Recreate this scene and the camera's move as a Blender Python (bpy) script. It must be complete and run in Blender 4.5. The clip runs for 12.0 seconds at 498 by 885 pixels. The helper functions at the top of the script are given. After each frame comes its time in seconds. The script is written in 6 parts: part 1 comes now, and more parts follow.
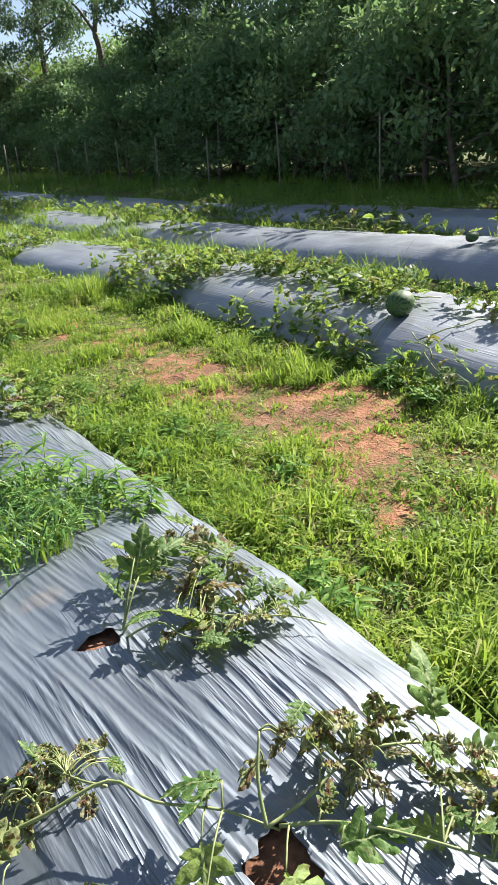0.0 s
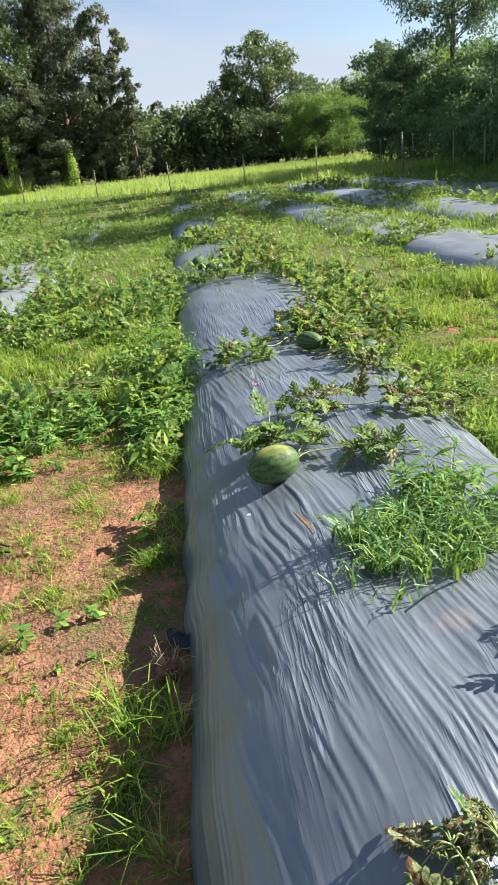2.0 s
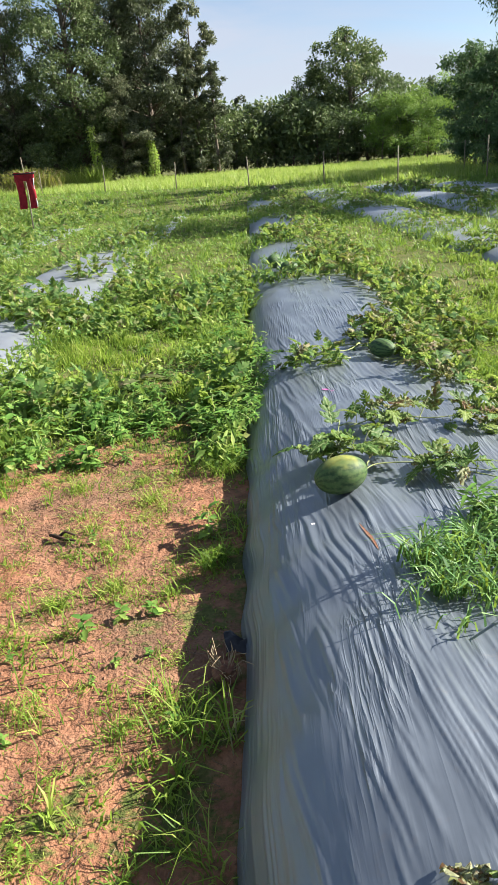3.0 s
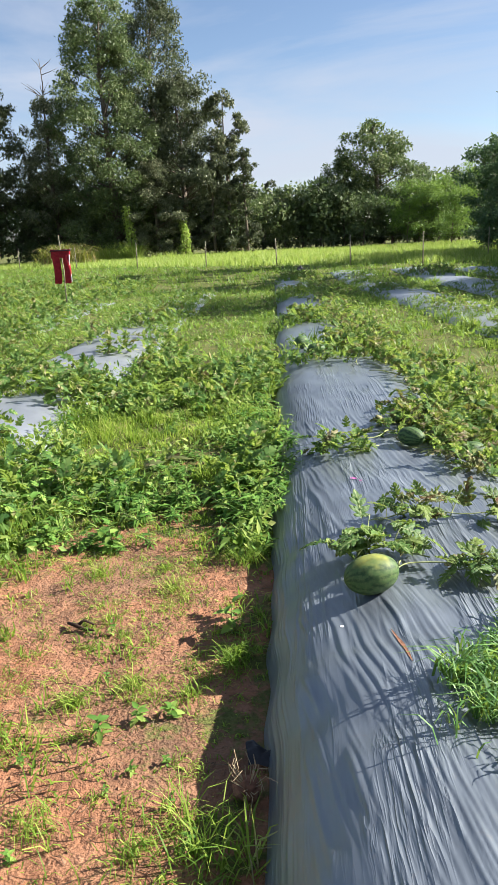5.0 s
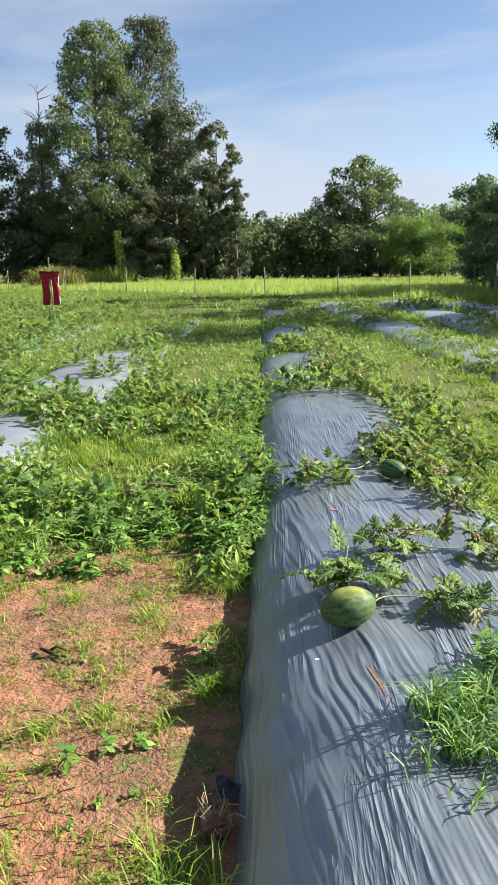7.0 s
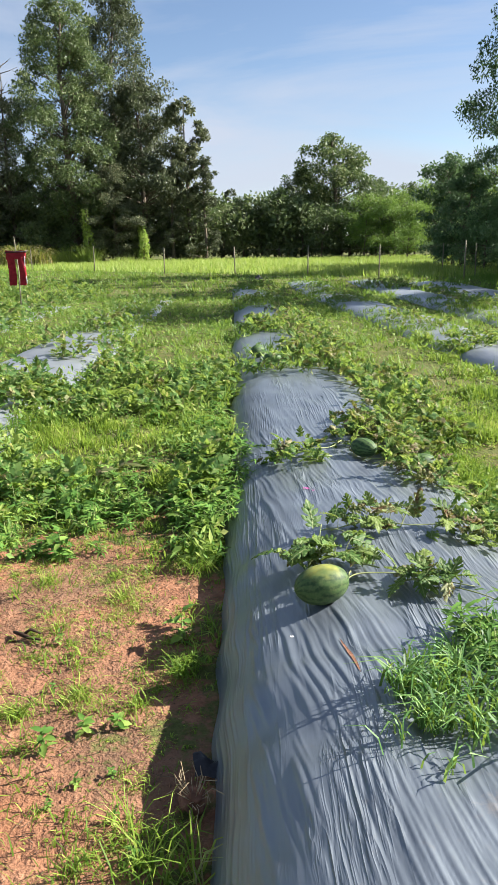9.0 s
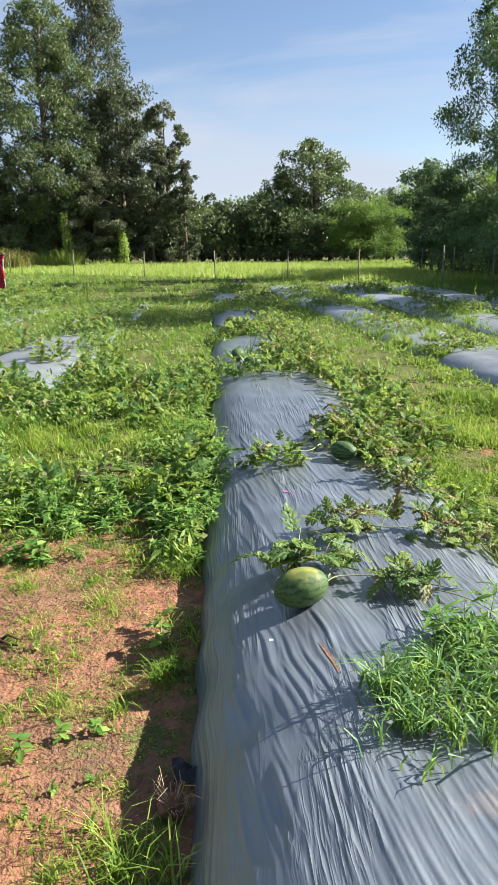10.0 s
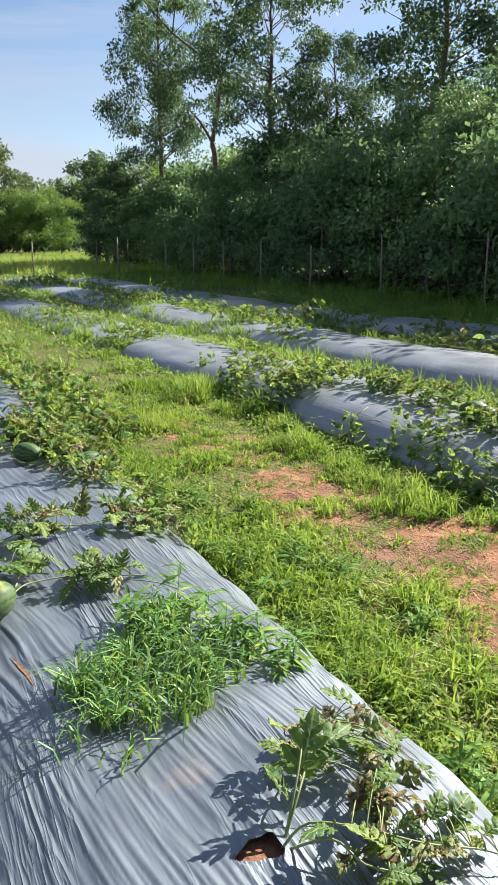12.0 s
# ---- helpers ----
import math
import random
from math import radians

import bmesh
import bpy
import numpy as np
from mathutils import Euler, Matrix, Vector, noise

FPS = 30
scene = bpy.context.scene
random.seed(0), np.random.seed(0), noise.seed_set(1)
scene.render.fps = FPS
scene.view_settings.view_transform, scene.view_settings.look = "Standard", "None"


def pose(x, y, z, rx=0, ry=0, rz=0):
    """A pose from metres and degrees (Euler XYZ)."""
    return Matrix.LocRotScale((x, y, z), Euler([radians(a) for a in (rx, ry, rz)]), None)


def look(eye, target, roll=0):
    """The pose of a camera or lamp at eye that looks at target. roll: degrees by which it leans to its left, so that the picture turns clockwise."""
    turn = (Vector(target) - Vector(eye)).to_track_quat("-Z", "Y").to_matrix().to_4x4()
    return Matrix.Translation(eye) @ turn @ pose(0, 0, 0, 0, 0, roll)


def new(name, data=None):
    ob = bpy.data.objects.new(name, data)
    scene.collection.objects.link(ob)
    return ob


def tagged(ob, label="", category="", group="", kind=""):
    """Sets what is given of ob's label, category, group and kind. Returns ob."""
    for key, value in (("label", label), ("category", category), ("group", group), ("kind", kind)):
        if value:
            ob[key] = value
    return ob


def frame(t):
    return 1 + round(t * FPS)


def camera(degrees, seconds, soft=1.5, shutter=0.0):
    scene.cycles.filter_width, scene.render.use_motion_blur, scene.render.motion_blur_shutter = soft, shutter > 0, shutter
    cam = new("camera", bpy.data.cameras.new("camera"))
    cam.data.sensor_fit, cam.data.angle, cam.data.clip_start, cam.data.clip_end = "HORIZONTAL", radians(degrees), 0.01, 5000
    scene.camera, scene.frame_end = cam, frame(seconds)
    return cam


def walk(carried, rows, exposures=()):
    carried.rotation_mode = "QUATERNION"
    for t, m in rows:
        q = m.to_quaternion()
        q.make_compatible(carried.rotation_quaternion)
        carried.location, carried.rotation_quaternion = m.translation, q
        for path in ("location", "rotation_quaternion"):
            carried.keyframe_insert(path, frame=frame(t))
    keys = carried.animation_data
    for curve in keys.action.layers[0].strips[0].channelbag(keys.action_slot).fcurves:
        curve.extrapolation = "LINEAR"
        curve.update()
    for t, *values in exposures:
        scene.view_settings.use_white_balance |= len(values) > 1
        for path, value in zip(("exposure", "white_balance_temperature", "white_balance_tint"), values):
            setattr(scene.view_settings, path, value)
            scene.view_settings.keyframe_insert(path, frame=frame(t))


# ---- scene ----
cam = camera(37.4, 12.0, soft=0.6)
PATH = [
    (0, (-0.642, 0.154, 1.59), (0.322, 1.722, 0.806), -4.5),
    (0.5, (-0.676, 0.219, 1.589), (0.081, 1.897, 0.808), -4.9),
    (1, (-0.72, 0.29, 1.601), (-0.181, 2.056, 0.832), -5.6),
    (1.5, (-0.782, 0.356, 1.595), (-0.466, 2.189, 0.859), -5.8),
    (2, (-0.825, 0.389, 1.615), (-0.72, 2.248, 0.883), -6.5),
    (2.5, (-0.84, 0.402, 1.634), (-0.833, 2.26, 0.894), -5.8),
    (3, (-0.857, 0.411, 1.654), (-0.915, 2.273, 0.927), -4.4),
    (5, (-0.89, 0.496, 1.719), (-0.994, 2.419, 1.18), -3.0),
    (5.5, (-0.895, 0.497, 1.727), (-0.978, 2.433, 1.232), -2.1),
    (6, (-0.891, 0.5, 1.725), (-0.967, 2.444, 1.26), -1.4),
    (6.5, (-0.88, 0.504, 1.723), (-0.957, 2.452, 1.275), -1.0),
    (7, (-0.878, 0.499, 1.726), (-0.936, 2.442, 1.256), -0.9),
    (9, (-0.882, 0.501, 1.723), (-0.864, 2.432, 1.2), -1.0),
    (9.5, (-0.882, 0.499, 1.723), (-0.83, 2.431, 1.206), -0.6),
    (10, (-0.876, 0.505, 1.717), (-0.805, 2.437, 1.204), -0.7),
    (10.5, (-0.863, 0.506, 1.716), (-0.747, 2.434, 1.197), -1.3),
    (11, (-0.826, 0.501, 1.721), (-0.517, 2.401, 1.18), -2.0),
    (11.5, (-0.816, 0.494, 1.733), (-0.224, 2.324, 1.185), -1.1),
    (12, (-0.787, 0.494, 1.728), (0.061, 2.222, 1.185), -0.7),
]
walk(cam, [(t, look(eye, target, roll)) for t, eye, target, roll in PATH], [(0, 1.70, 6280, 13), (2, 1.72, 6280, 13), (10.5, 1.72, 6280, 13), (12, 1.68, 6280, 13)])

# ---------------- light ----------------
SUN_EL, SUN_AZ = 33.0, 12.0          # azimuth from +x towards +y
sun_dir = Vector((math.cos(radians(SUN_EL)) * math.cos(radians(SUN_AZ)), math.cos(radians(SUN_EL)) * math.sin(radians(SUN_AZ)), math.sin(radians(SUN_EL))))
sun_data = bpy.data.lights.new("sun", "SUN")
sun_data.energy, sun_data.angle, sun_data.color = 5.0, radians(0.53), (1.0, 0.94, 0.83)
sun = new("sun", sun_data)
sun.matrix_basis = look((30, 12, 40), Vector((30, 12, 40)) - sun_dir)

world = bpy.data.worlds.new("sky")
scene.world = world
world.use_nodes = True
wt = world.node_tree
wt.nodes.clear()
w_out = wt.nodes.new("ShaderNodeOutputWorld")
w_bg = wt.nodes.new("ShaderNodeBackground")
w_sky = wt.nodes.new("ShaderNodeTexSky")
w_sky.sky_type, w_sky.sun_disc = "NISHITA", False
w_sky.sun_elevation, w_sky.sun_rotation = radians(SUN_EL), math.atan2(sun_dir.x, sun_dir.y)
w_sky.air_density, w_sky.dust_density, w_sky.ozone_density = 0.90, 0.3, 1.1
w_bg.inputs["Strength"].default_value = 0.0455
# thin high cloud
w_co = wt.nodes.new("ShaderNodeTexCoord")
w_map = wt.nodes.new("ShaderNodeMapping")
w_map.inputs["Scale"].default_value = (1.2, 1.2, 5.0)
w_map.inputs["Rotation"].default_value = (0.15, 0.25, 0.4)
w_noise = wt.nodes.new("ShaderNodeTexNoise")
w_noise.inputs["Scale"].default_value, w_noise.inputs["Detail"].default_value, w_noise.inputs["Roughness"].default_value = 1.6, 7, 0.55
w_noise.inputs["Distortion"].default_value = 0.6
w_ramp = wt.nodes.new("ShaderNodeMapRange")
w_ramp.inputs["From Min"].default_value, w_ramp.inputs["From Max"].default_value = 0.44, 0.68
w_ramp.inputs["To Min"].default_value, w_ramp.inputs["To Max"].default_value = 0.0, 0.85
w_mix = wt.nodes.new("ShaderNodeMix")
w_mix.data_type = "RGBA"
w_mix.inputs["B"].default_value = (4.5, 4.9, 5.5, 1)
wt.links.new(w_co.outputs["Generated"], w_map.inputs["Vector"])
wt.links.new(w_map.outputs["Vector"], w_noise.inputs["Vector"])
wt.links.new(w_noise.outputs["Fac"], w_ramp.inputs["Value"])
wt.links.new(w_ramp.outputs["Result"], w_mix.inputs["Factor"])
wt.links.new(w_sky.outputs["Color"], w_mix.inputs["A"])
wt.links.new(w_mix.outputs["Result"], w_bg.inputs["Color"])
wt.links.new(w_bg.outputs["Background"], w_out.inputs["Surface"])

# ---------------- tools ----------------
rng = np.random.default_rng(7)


def vnoise(x, y, seed=0):
    """Smooth value noise in 0..1 on arrays."""
    x, y = np.asarray(x, float), np.asarray(y, float)
    xi, yi = np.floor(x).astype(np.int64), np.floor(y).astype(np.int64)
    fx, fy = x - xi, y - yi
    fx, fy = fx * fx * (3 - 2 * fx), fy * fy * (3 - 2 * fy)

    def h(a, b):
        n = (a * 374761393 + b * 668265263 + seed * 1442695041) & 0xFFFFFFFF
        n = ((n ^ (n >> 13)) * 1274126177) & 0xFFFFFFFF
        n = ((n ^ (n >> 16)) * 1103515245) & 0xFFFFFFFF
        return ((n ^ (n >> 15)) & 0xFFFF) / 65535.0

    top = h(xi, yi) * (1 - fx) + h(xi + 1, yi) * fx
    low = h(xi, yi + 1) * (1 - fx) + h(xi + 1, yi + 1) * fx
    return top * (1 - fy) + low * fy


def fnoise(x, y, seed=0, octaves=3):
    s, a, n = 0, 0.5, 0
    for k in range(octaves):
        s, n, a = s + a * vnoise(np.asarray(x) * 2 ** k, np.asarray(y) * 2 ** k, seed + 17 * k), n + a, a / 2
    return s / n


def mesh_of(name, verts, faces, mat, smooth=False):
    """A mesh from arrays; faces are rows of 3 or 4 indices."""
    verts, faces = np.asarray(verts, np.float32), np.asarray(faces, np.int32)
    me = bpy.data.meshes.new(name)
    me.vertices.add(len(verts))
    me.vertices.foreach_set("co", verts.ravel())
    n, k = faces.shape
    me.loops.add(n * k)
    me.loops.foreach_set("vertex_index", faces.ravel())
    me.polygons.add(n)
    me.polygons.foreach_set("loop_start", np.arange(0, n * k, k, dtype=np.int32))
    me.polygons.foreach_set("loop_total", np.full(n, k, np.int32))
    me.polygons.foreach_set("use_smooth", np.full(n, smooth, bool))
    me.update(calc_edges=True)
    me.materials.append(mat)
    return me


class Soup:
    """Collects pieces of one mesh; quads are kept as quads, triangles get doubled corners split off."""

    def __init__(self):
        self.v, self.f, self.n = [], [], 0

    def add(self, verts, faces):
        verts, faces = np.asarray(verts, float), np.asarray(faces, int)
        if faces.shape[1] == 4:
            faces = np.concatenate([faces[:, [0, 1, 2]], faces[:, [0, 2, 3]]])
        self.v.append(verts)
        self.f.append(faces + self.n)
        self.n += len(verts)
        return self

    def mesh(self, name, mat, smooth=False):
        return mesh_of(name, np.concatenate(self.v), np.concatenate(self.f), mat, smooth)


def part(name, me, parent, label="", m=None):
    ob = new(name, me)
    ob.parent = parent
    if m is not None:
        ob.matrix_basis = m
    return tagged(ob, label) if label else ob


def thing(name, label, category, at=(0, 0, 0), group="", kind=""):
    ob = new(name)
    ob.location = at
    ob.empty_display_size = 0.1
    return tagged(ob, label, category, group, kind)


def tube(points, radii, sides=6):
    """A tapered tube along points."""
    pts = np.asarray(points, float)
    radii = np.broadcast_to(np.asarray(radii, float), (len(pts),))
    tan = np.gradient(pts, axis=0)
    tan /= np.linalg.norm(tan, axis=1, keepdims=True) + 1e-9
    ref = np.where(np.abs(tan[:, 2:3]) > 0.9, [[1.0, 0, 0]], [[0, 0, 1.0]])
    a = np.cross(tan, ref)
    a /= np.linalg.norm(a, axis=1, keepdims=True) + 1e-9
    b = np.cross(tan, a)
    ang = np.linspace(0, 2 * np.pi, sides, endpoint=False)
    v = pts[:, None] + radii[:, None, None] * (np.cos(ang)[None, :, None] * a[:, None] + np.sin(ang)[None, :, None] * b[:, None])
    v = v.reshape(-1, 3)
    i = np.arange(len(pts) - 1)[:, None] * sides
    j = np.arange(sides)[None]
    k = (j + 1) % sides
    f = np.stack([i + j, i + k, i + sides + k, i + sides + j], -1).reshape(-1, 4)
    n = len(v)
    v = np.concatenate([v, pts[[0]], pts[[-1]]])
    j, k, e = j[0], k[0], (len(pts) - 1) * sides
    caps = np.concatenate([np.stack([k, j, np.full(sides, n), np.full(sides, n)], -1), np.stack([e + j, e + k, np.full(sides, n + 1), np.full(sides, n + 1)], -1)])
    tri = np.concatenate([f[:, [0, 1, 2]], f[:, [0, 2, 3]], caps[:, :3]])
    return v, tri


def smooth_path(p, k=4):
    """Points of a smooth curve through p."""
    p = np.asarray(p, float)
    t = np.linspace(0, len(p) - 1, (len(p) - 1) * k + 1)
    i = np.clip(t.astype(int), 0, len(p) - 2)
    u = (t - i)[:, None]
    a, b, c, d = p[np.clip(i - 1, 0, None)], p[i], p[i + 1], p[np.clip(i + 2, None, len(p) - 1)]
    return 0.5 * (2 * b + (c - a) * u + (2 * a - 5 * b + 4 * c - d) * u * u + (3 * b - a - 3 * c + d) * u ** 3)


def unit(v):
    return v / (np.linalg.norm(v, axis=-1, keepdims=True) + 1e-9)


def leaf_cloud(centres, length, width, r, droop=0.3, fold=0.12, out=None):
    """Folded rhombic leaves at centres, one island each."""
    n = len(centres)
    d = r.normal(size=(n, 3))
    if out is not None:
        d += out
    d[:, 2] -= droop
    d = unit(d)
    s = unit(np.cross(d, r.normal(size=(n, 3)) * 0.6 + [0, 0, 1.0]))
    up = np.cross(s, d)
    L = (length * r.uniform(0.6, 1.3, n))[:, None]
    W = (width * r.uniform(0.6, 1.3, n))[:, None]
    mid = centres + d * L * 0.45 + up * L * fold
    v = np.stack([centres, mid + s * W * 0.5 - up * L * fold, centres + d * L - up * L * 0.1, mid - s * W * 0.5 - up * L * fold], 1).reshape(-1, 3)
    b = np.arange(n)[:, None] * 4
    f = np.concatenate([b + [0, 1, 2], b + [0, 2, 3]])
    return v, f


def blades(x, y, z, height, width, r, lean=0.5, segs=2):
    """Bent tapering grass blades rooted at x, y, z."""
    n = len(x)
    az = r.uniform(0, 2 * np.pi, n)
    d = np.stack([np.cos(az), np.sin(az), np.zeros(n)], 1)
    tw = az + r.uniform(0.6, 2.5, n)
    s = np.stack([np.cos(tw), np.sin(tw), np.zeros(n)], 1) * (width * r.uniform(0.6, 1.3, n) / 2)[:, None]
    h = height * r.uniform(0.45, 1.25, n)
    bend = h * np.abs(r.normal(lean, 0.35, n))
    p0 = np.stack([x, y, z], 1)
    if segs == 1:
        tip = p0 + d * bend[:, None] + np.stack([0 * h, 0 * h, h], 1)
        v = np.stack([p0 - s, p0 + s, tip], 1).reshape(-1, 3)
        return v, np.arange(n)[:, None] * 3 + [[0, 1, 2]]
    if segs == 3:
        v = [p0 - s, p0 + s]
        for k, wide in ((0.3, 1.0), (0.62, 0.75)):
            p = p0 + d * (bend * k ** 1.7)[:, None] + np.stack([0 * h, 0 * h, h * (1 - (1 - k) ** 2) * 0.9], 1)
            v += [p - s * wide, p + s * wide]
        v.append(p0 + d * bend[:, None] + np.stack([0 * h, 0 * h, h * np.clip(1.05 - 0.35 * bend / (h + 1e-6), 0.3, 1)], 1))
        b = np.arange(n)[:, None] * 7
        return np.stack(v, 1).reshape(-1, 3), np.concatenate([b + f for f in ([0, 1, 3], [0, 3, 2], [2, 3, 5], [2, 5, 4], [4, 5, 6])])
    p1 = p0 + d * (bend * 0.35)[:, None] + np.stack([0 * h, 0 * h, h * 0.66], 1)
    tip = p0 + d * bend[:, None] + np.stack([0 * h, 0 * h, h * np.clip(1.1 - 0.45 * bend / (h + 1e-6), 0.25, 1)], 1)
    v = np.stack([p0 - s, p0 + s, p1 + s * 0.8, p1 - s * 0.8, tip], 1).reshape(-1, 3)
    b = np.arange(n)[:, None] * 5
    return v, np.concatenate([b + [0, 1, 2], b + [0, 2, 3], b + [3, 2, 4]])


# ---------------- materials ----------------
def node_mat(name):
    m = bpy.data.materials.new(name)
    m.use_nodes = True
    t = m.node_tree
    return m, t, t.nodes["Principled BSDF"], t.nodes["Material Output"]


def n_noise(t, scale, detail=4, vec=None, rough=0.55):
    n = t.nodes.new("ShaderNodeTexNoise")
    n.inputs["Scale"].default_value, n.inputs["Detail"].default_value, n.inputs["Roughness"].default_value = scale, detail, rough
    if vec:
        t.links.new(vec, n.inputs["Vector"])
    return n.outputs["Fac"]


def n_ramp(t, fac, stops):
    n = t.nodes.new("ShaderNodeValToRGB")
    e = n.color_ramp.elements
    while len(e) < len(stops):
        e.new(0.5)
    for el, (p, c) in zip(e, stops):
        el.position, el.color = p, (*c, 1)
    t.links.new(fac, n.inputs["Fac"])
    return n.outputs["Color"]


def n_mix(t, fac, a, b, kind="MIX"):
    n = t.nodes.new("ShaderNodeMix")
    n.data_type, n.blend_type = "RGBA", kind
    for v, k in ((fac, "Factor"), (a, "A"), (b, "B")):
        if isinstance(v, (int, float)):
            n.inputs[k].default_value = v
        elif isinstance(v, tuple):
            n.inputs[k].default_value = (*v, 1)
        else:
            t.links.new(v, n.inputs[k])
    return n.outputs["Result"]


def n_range(t, val, a, b, c=0.0, d=1.0):
    n = t.nodes.new("ShaderNodeMapRange")
    n.inputs["From Min"].default_value, n.inputs["From Max"].default_value = a, b
    n.inputs["To Min"].default_value, n.inputs["To Max"].default_value = c, d
    t.links.new(val, n.inputs["Value"])
    return n.outputs["Result"]


def n_bump(t, bsdf, height, strength, dist):
    n = t.nodes.new("ShaderNodeBump")
    n.inputs["Strength"].default_value, n.inputs["Distance"].default_value = strength, dist
    t.links.new(height, n.inputs["Height"])
    t.links.new(n.outputs["Normal"], bsdf.inputs["Normal"])


def n_coords(t, which="Object"):
    return t.nodes.new("ShaderNodeTexCoord").outputs[which]


def leaf_mat(name, stops, trans=0.4, rough=0.5, spec=0.35, patch=0.0, patch_scale=0.4, glow=(0.34, 0.42, 0.02), vary=0.0):
    """Foliage: colour by island, light passing through."""
    m, t, b, out = node_mat(name)
    geo = t.nodes.new("ShaderNodeNewGeometry")
    rnd = geo.outputs["Random Per Island"]
    if patch:
        big = n_noise(t, patch_scale, 3, n_coords(t))
        mix = t.nodes.new("ShaderNodeMix")
        mix.inputs["Factor"].default_value = patch
        t.links.new(rnd, mix.inputs["A"])
        t.links.new(n_range(t, big, 0.3, 0.7), mix.inputs["B"])
        rnd = mix.outputs["Result"]
    if vary:
        own = t.nodes.new("ShaderNodeMix")
        own.inputs["Factor"].default_value = vary
        t.links.new(rnd, own.inputs["A"])
        t.links.new(t.nodes.new("ShaderNodeObjectInfo").outputs["Random"], own.inputs["B"])
        rnd = own.outputs["Result"]
    col = n_ramp(t, rnd, stops)
    t.links.new(col, b.inputs["Base Color"])
    b.inputs["Roughness"].default_value, b.inputs["Specular IOR Level"].default_value = rough, spec
    tr = t.nodes.new("ShaderNodeBsdfTranslucent")
    t.links.new(n_mix(t, 0.5, col, glow), tr.inputs["Color"])
    mx = t.nodes.new("ShaderNodeMixShader")
    mx.inputs["Fac"].default_value = trans
    t.links.new(b.outputs["BSDF"], mx.inputs[1])
    t.links.new(tr.outputs["BSDF"], mx.inputs[2])
    t.links.new(mx.outputs["Shader"], out.inputs["Surface"])
    return m


def plain_mat(name, lo, hi, scale, rough=0.7, bump=0.3, dist=0.01, detail=5, spec=0.3):
    m, t, b, out = node_mat(name)
    co = n_coords(t)
    fine, wide = n_noise(t, scale, detail, co), n_noise(t, scale * 0.17, 3, co)
    col = n_ramp(t, fine, [(0.3, lo), (0.7, hi)])
    col = n_mix(t, n_range(t, wide, 0.35, 0.7, 0, 0.35), col, tuple(c * 0.55 for c in lo))
    t.links.new(col, b.inputs["Base Color"])
    b.inputs["Roughness"].default_value, b.inputs["Specular IOR Level"].default_value = rough, spec
    n_bump(t, b, fine, bump, dist)
    return m


M_grass = leaf_mat("grass_blade", [(0.0, (0.030, 0.082, 0.014)), (0.3, (0.115, 0.215, 0.028)), (0.62, (0.275, 0.395, 0.054)), (0.80, (0.430, 0.480, 0.110)), (0.88, (0.450, 0.370, 0.220)), (1.0, (0.260, 0.170, 0.110))], 0.48, 0.55, 0.2, patch=0.45, patch_scale=1.7, glow=(0.290, 0.395, 0.045))
M_grassfar = leaf_mat("far_grass_blade", [(0.0, (0.028, 0.088, 0.014)), (0.5, (0.118, 0.250, 0.032)), (0.9, (0.270, 0.375, 0.072)), (1.0, (0.380, 0.330, 0.170))], 0.42, 0.5, patch=0.5, patch_scale=0.5, glow=(0.318, 0.400, 0.045))
M_ricegrass = leaf_mat("field_grass_blade", [(0.0, (0.201, 0.320, 0.060)), (0.7, (0.350, 0.460, 0.105)), (1.0, (0.466, 0.480, 0.210))], 0.5, 0.5, 0.2, glow=(0.360, 0.460, 0.060))
M_weed = leaf_mat("weed_leaf", [(0.0, (0.034, 0.100, 0.020)), (0.5, (0.120, 0.250, 0.045)), (1.0, (0.310, 0.420, 0.095))], 0.36, 0.62, 0.15, vary=0.3, glow=(0.216, 0.340, 0.056))
M_vine = leaf_mat("vine_leaf", [(0.0, (0.036, 0.100, 0.032)), (0.6, (0.115, 0.225, 0.062)), (0.9, (0.270, 0.360, 0.110)), (1.0, (0.403, 0.336, 0.190))], 0.52, 0.6, spec=0.12, glow=(0.380, 0.470, 0.060))
M_tree = leaf_mat("tree_leaf", [(0.0, (0.055, 0.120, 0.050)), (0.6, (0.150, 0.255, 0.105)), (1.0, (0.340, 0.410, 0.160))], 0.41, 0.5, patch=0.3, glow=(0.190, 0.290, 0.090), vary=0.4)
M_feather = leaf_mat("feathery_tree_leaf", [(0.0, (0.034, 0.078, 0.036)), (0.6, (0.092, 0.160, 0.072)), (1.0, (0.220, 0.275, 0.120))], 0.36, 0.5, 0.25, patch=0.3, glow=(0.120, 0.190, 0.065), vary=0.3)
M_treefar = leaf_mat("broad_tree_leaf", [(0.0, (0.040, 0.066, 0.028)), (0.6, (0.118, 0.158, 0.062)), (1.0, (0.320, 0.345, 0.145))], 0.32, 0.48, 0.3, patch=0.3, patch_scale=0.2, glow=(0.126, 0.200, 0.060), vary=0.3)
M_grey = leaf_mat("grey_tree_leaf", [(0.0, (0.042, 0.056, 0.030)), (0.6, (0.125, 0.142, 0.078)), (1.0, (0.330, 0.335, 0.200))], 0.26, 0.5, 0.25, patch=0.3, patch_scale=0.2, glow=(0.120, 0.165, 0.070), vary=0.3)
M_bright = leaf_mat("bamboo_leaf", [(0.0, (0.078, 0.168, 0.034)), (1.0, (0.207, 0.312, 0.067))], 0.42, 0.5, patch=0.3, glow=(0.238, 0.340, 0.056))
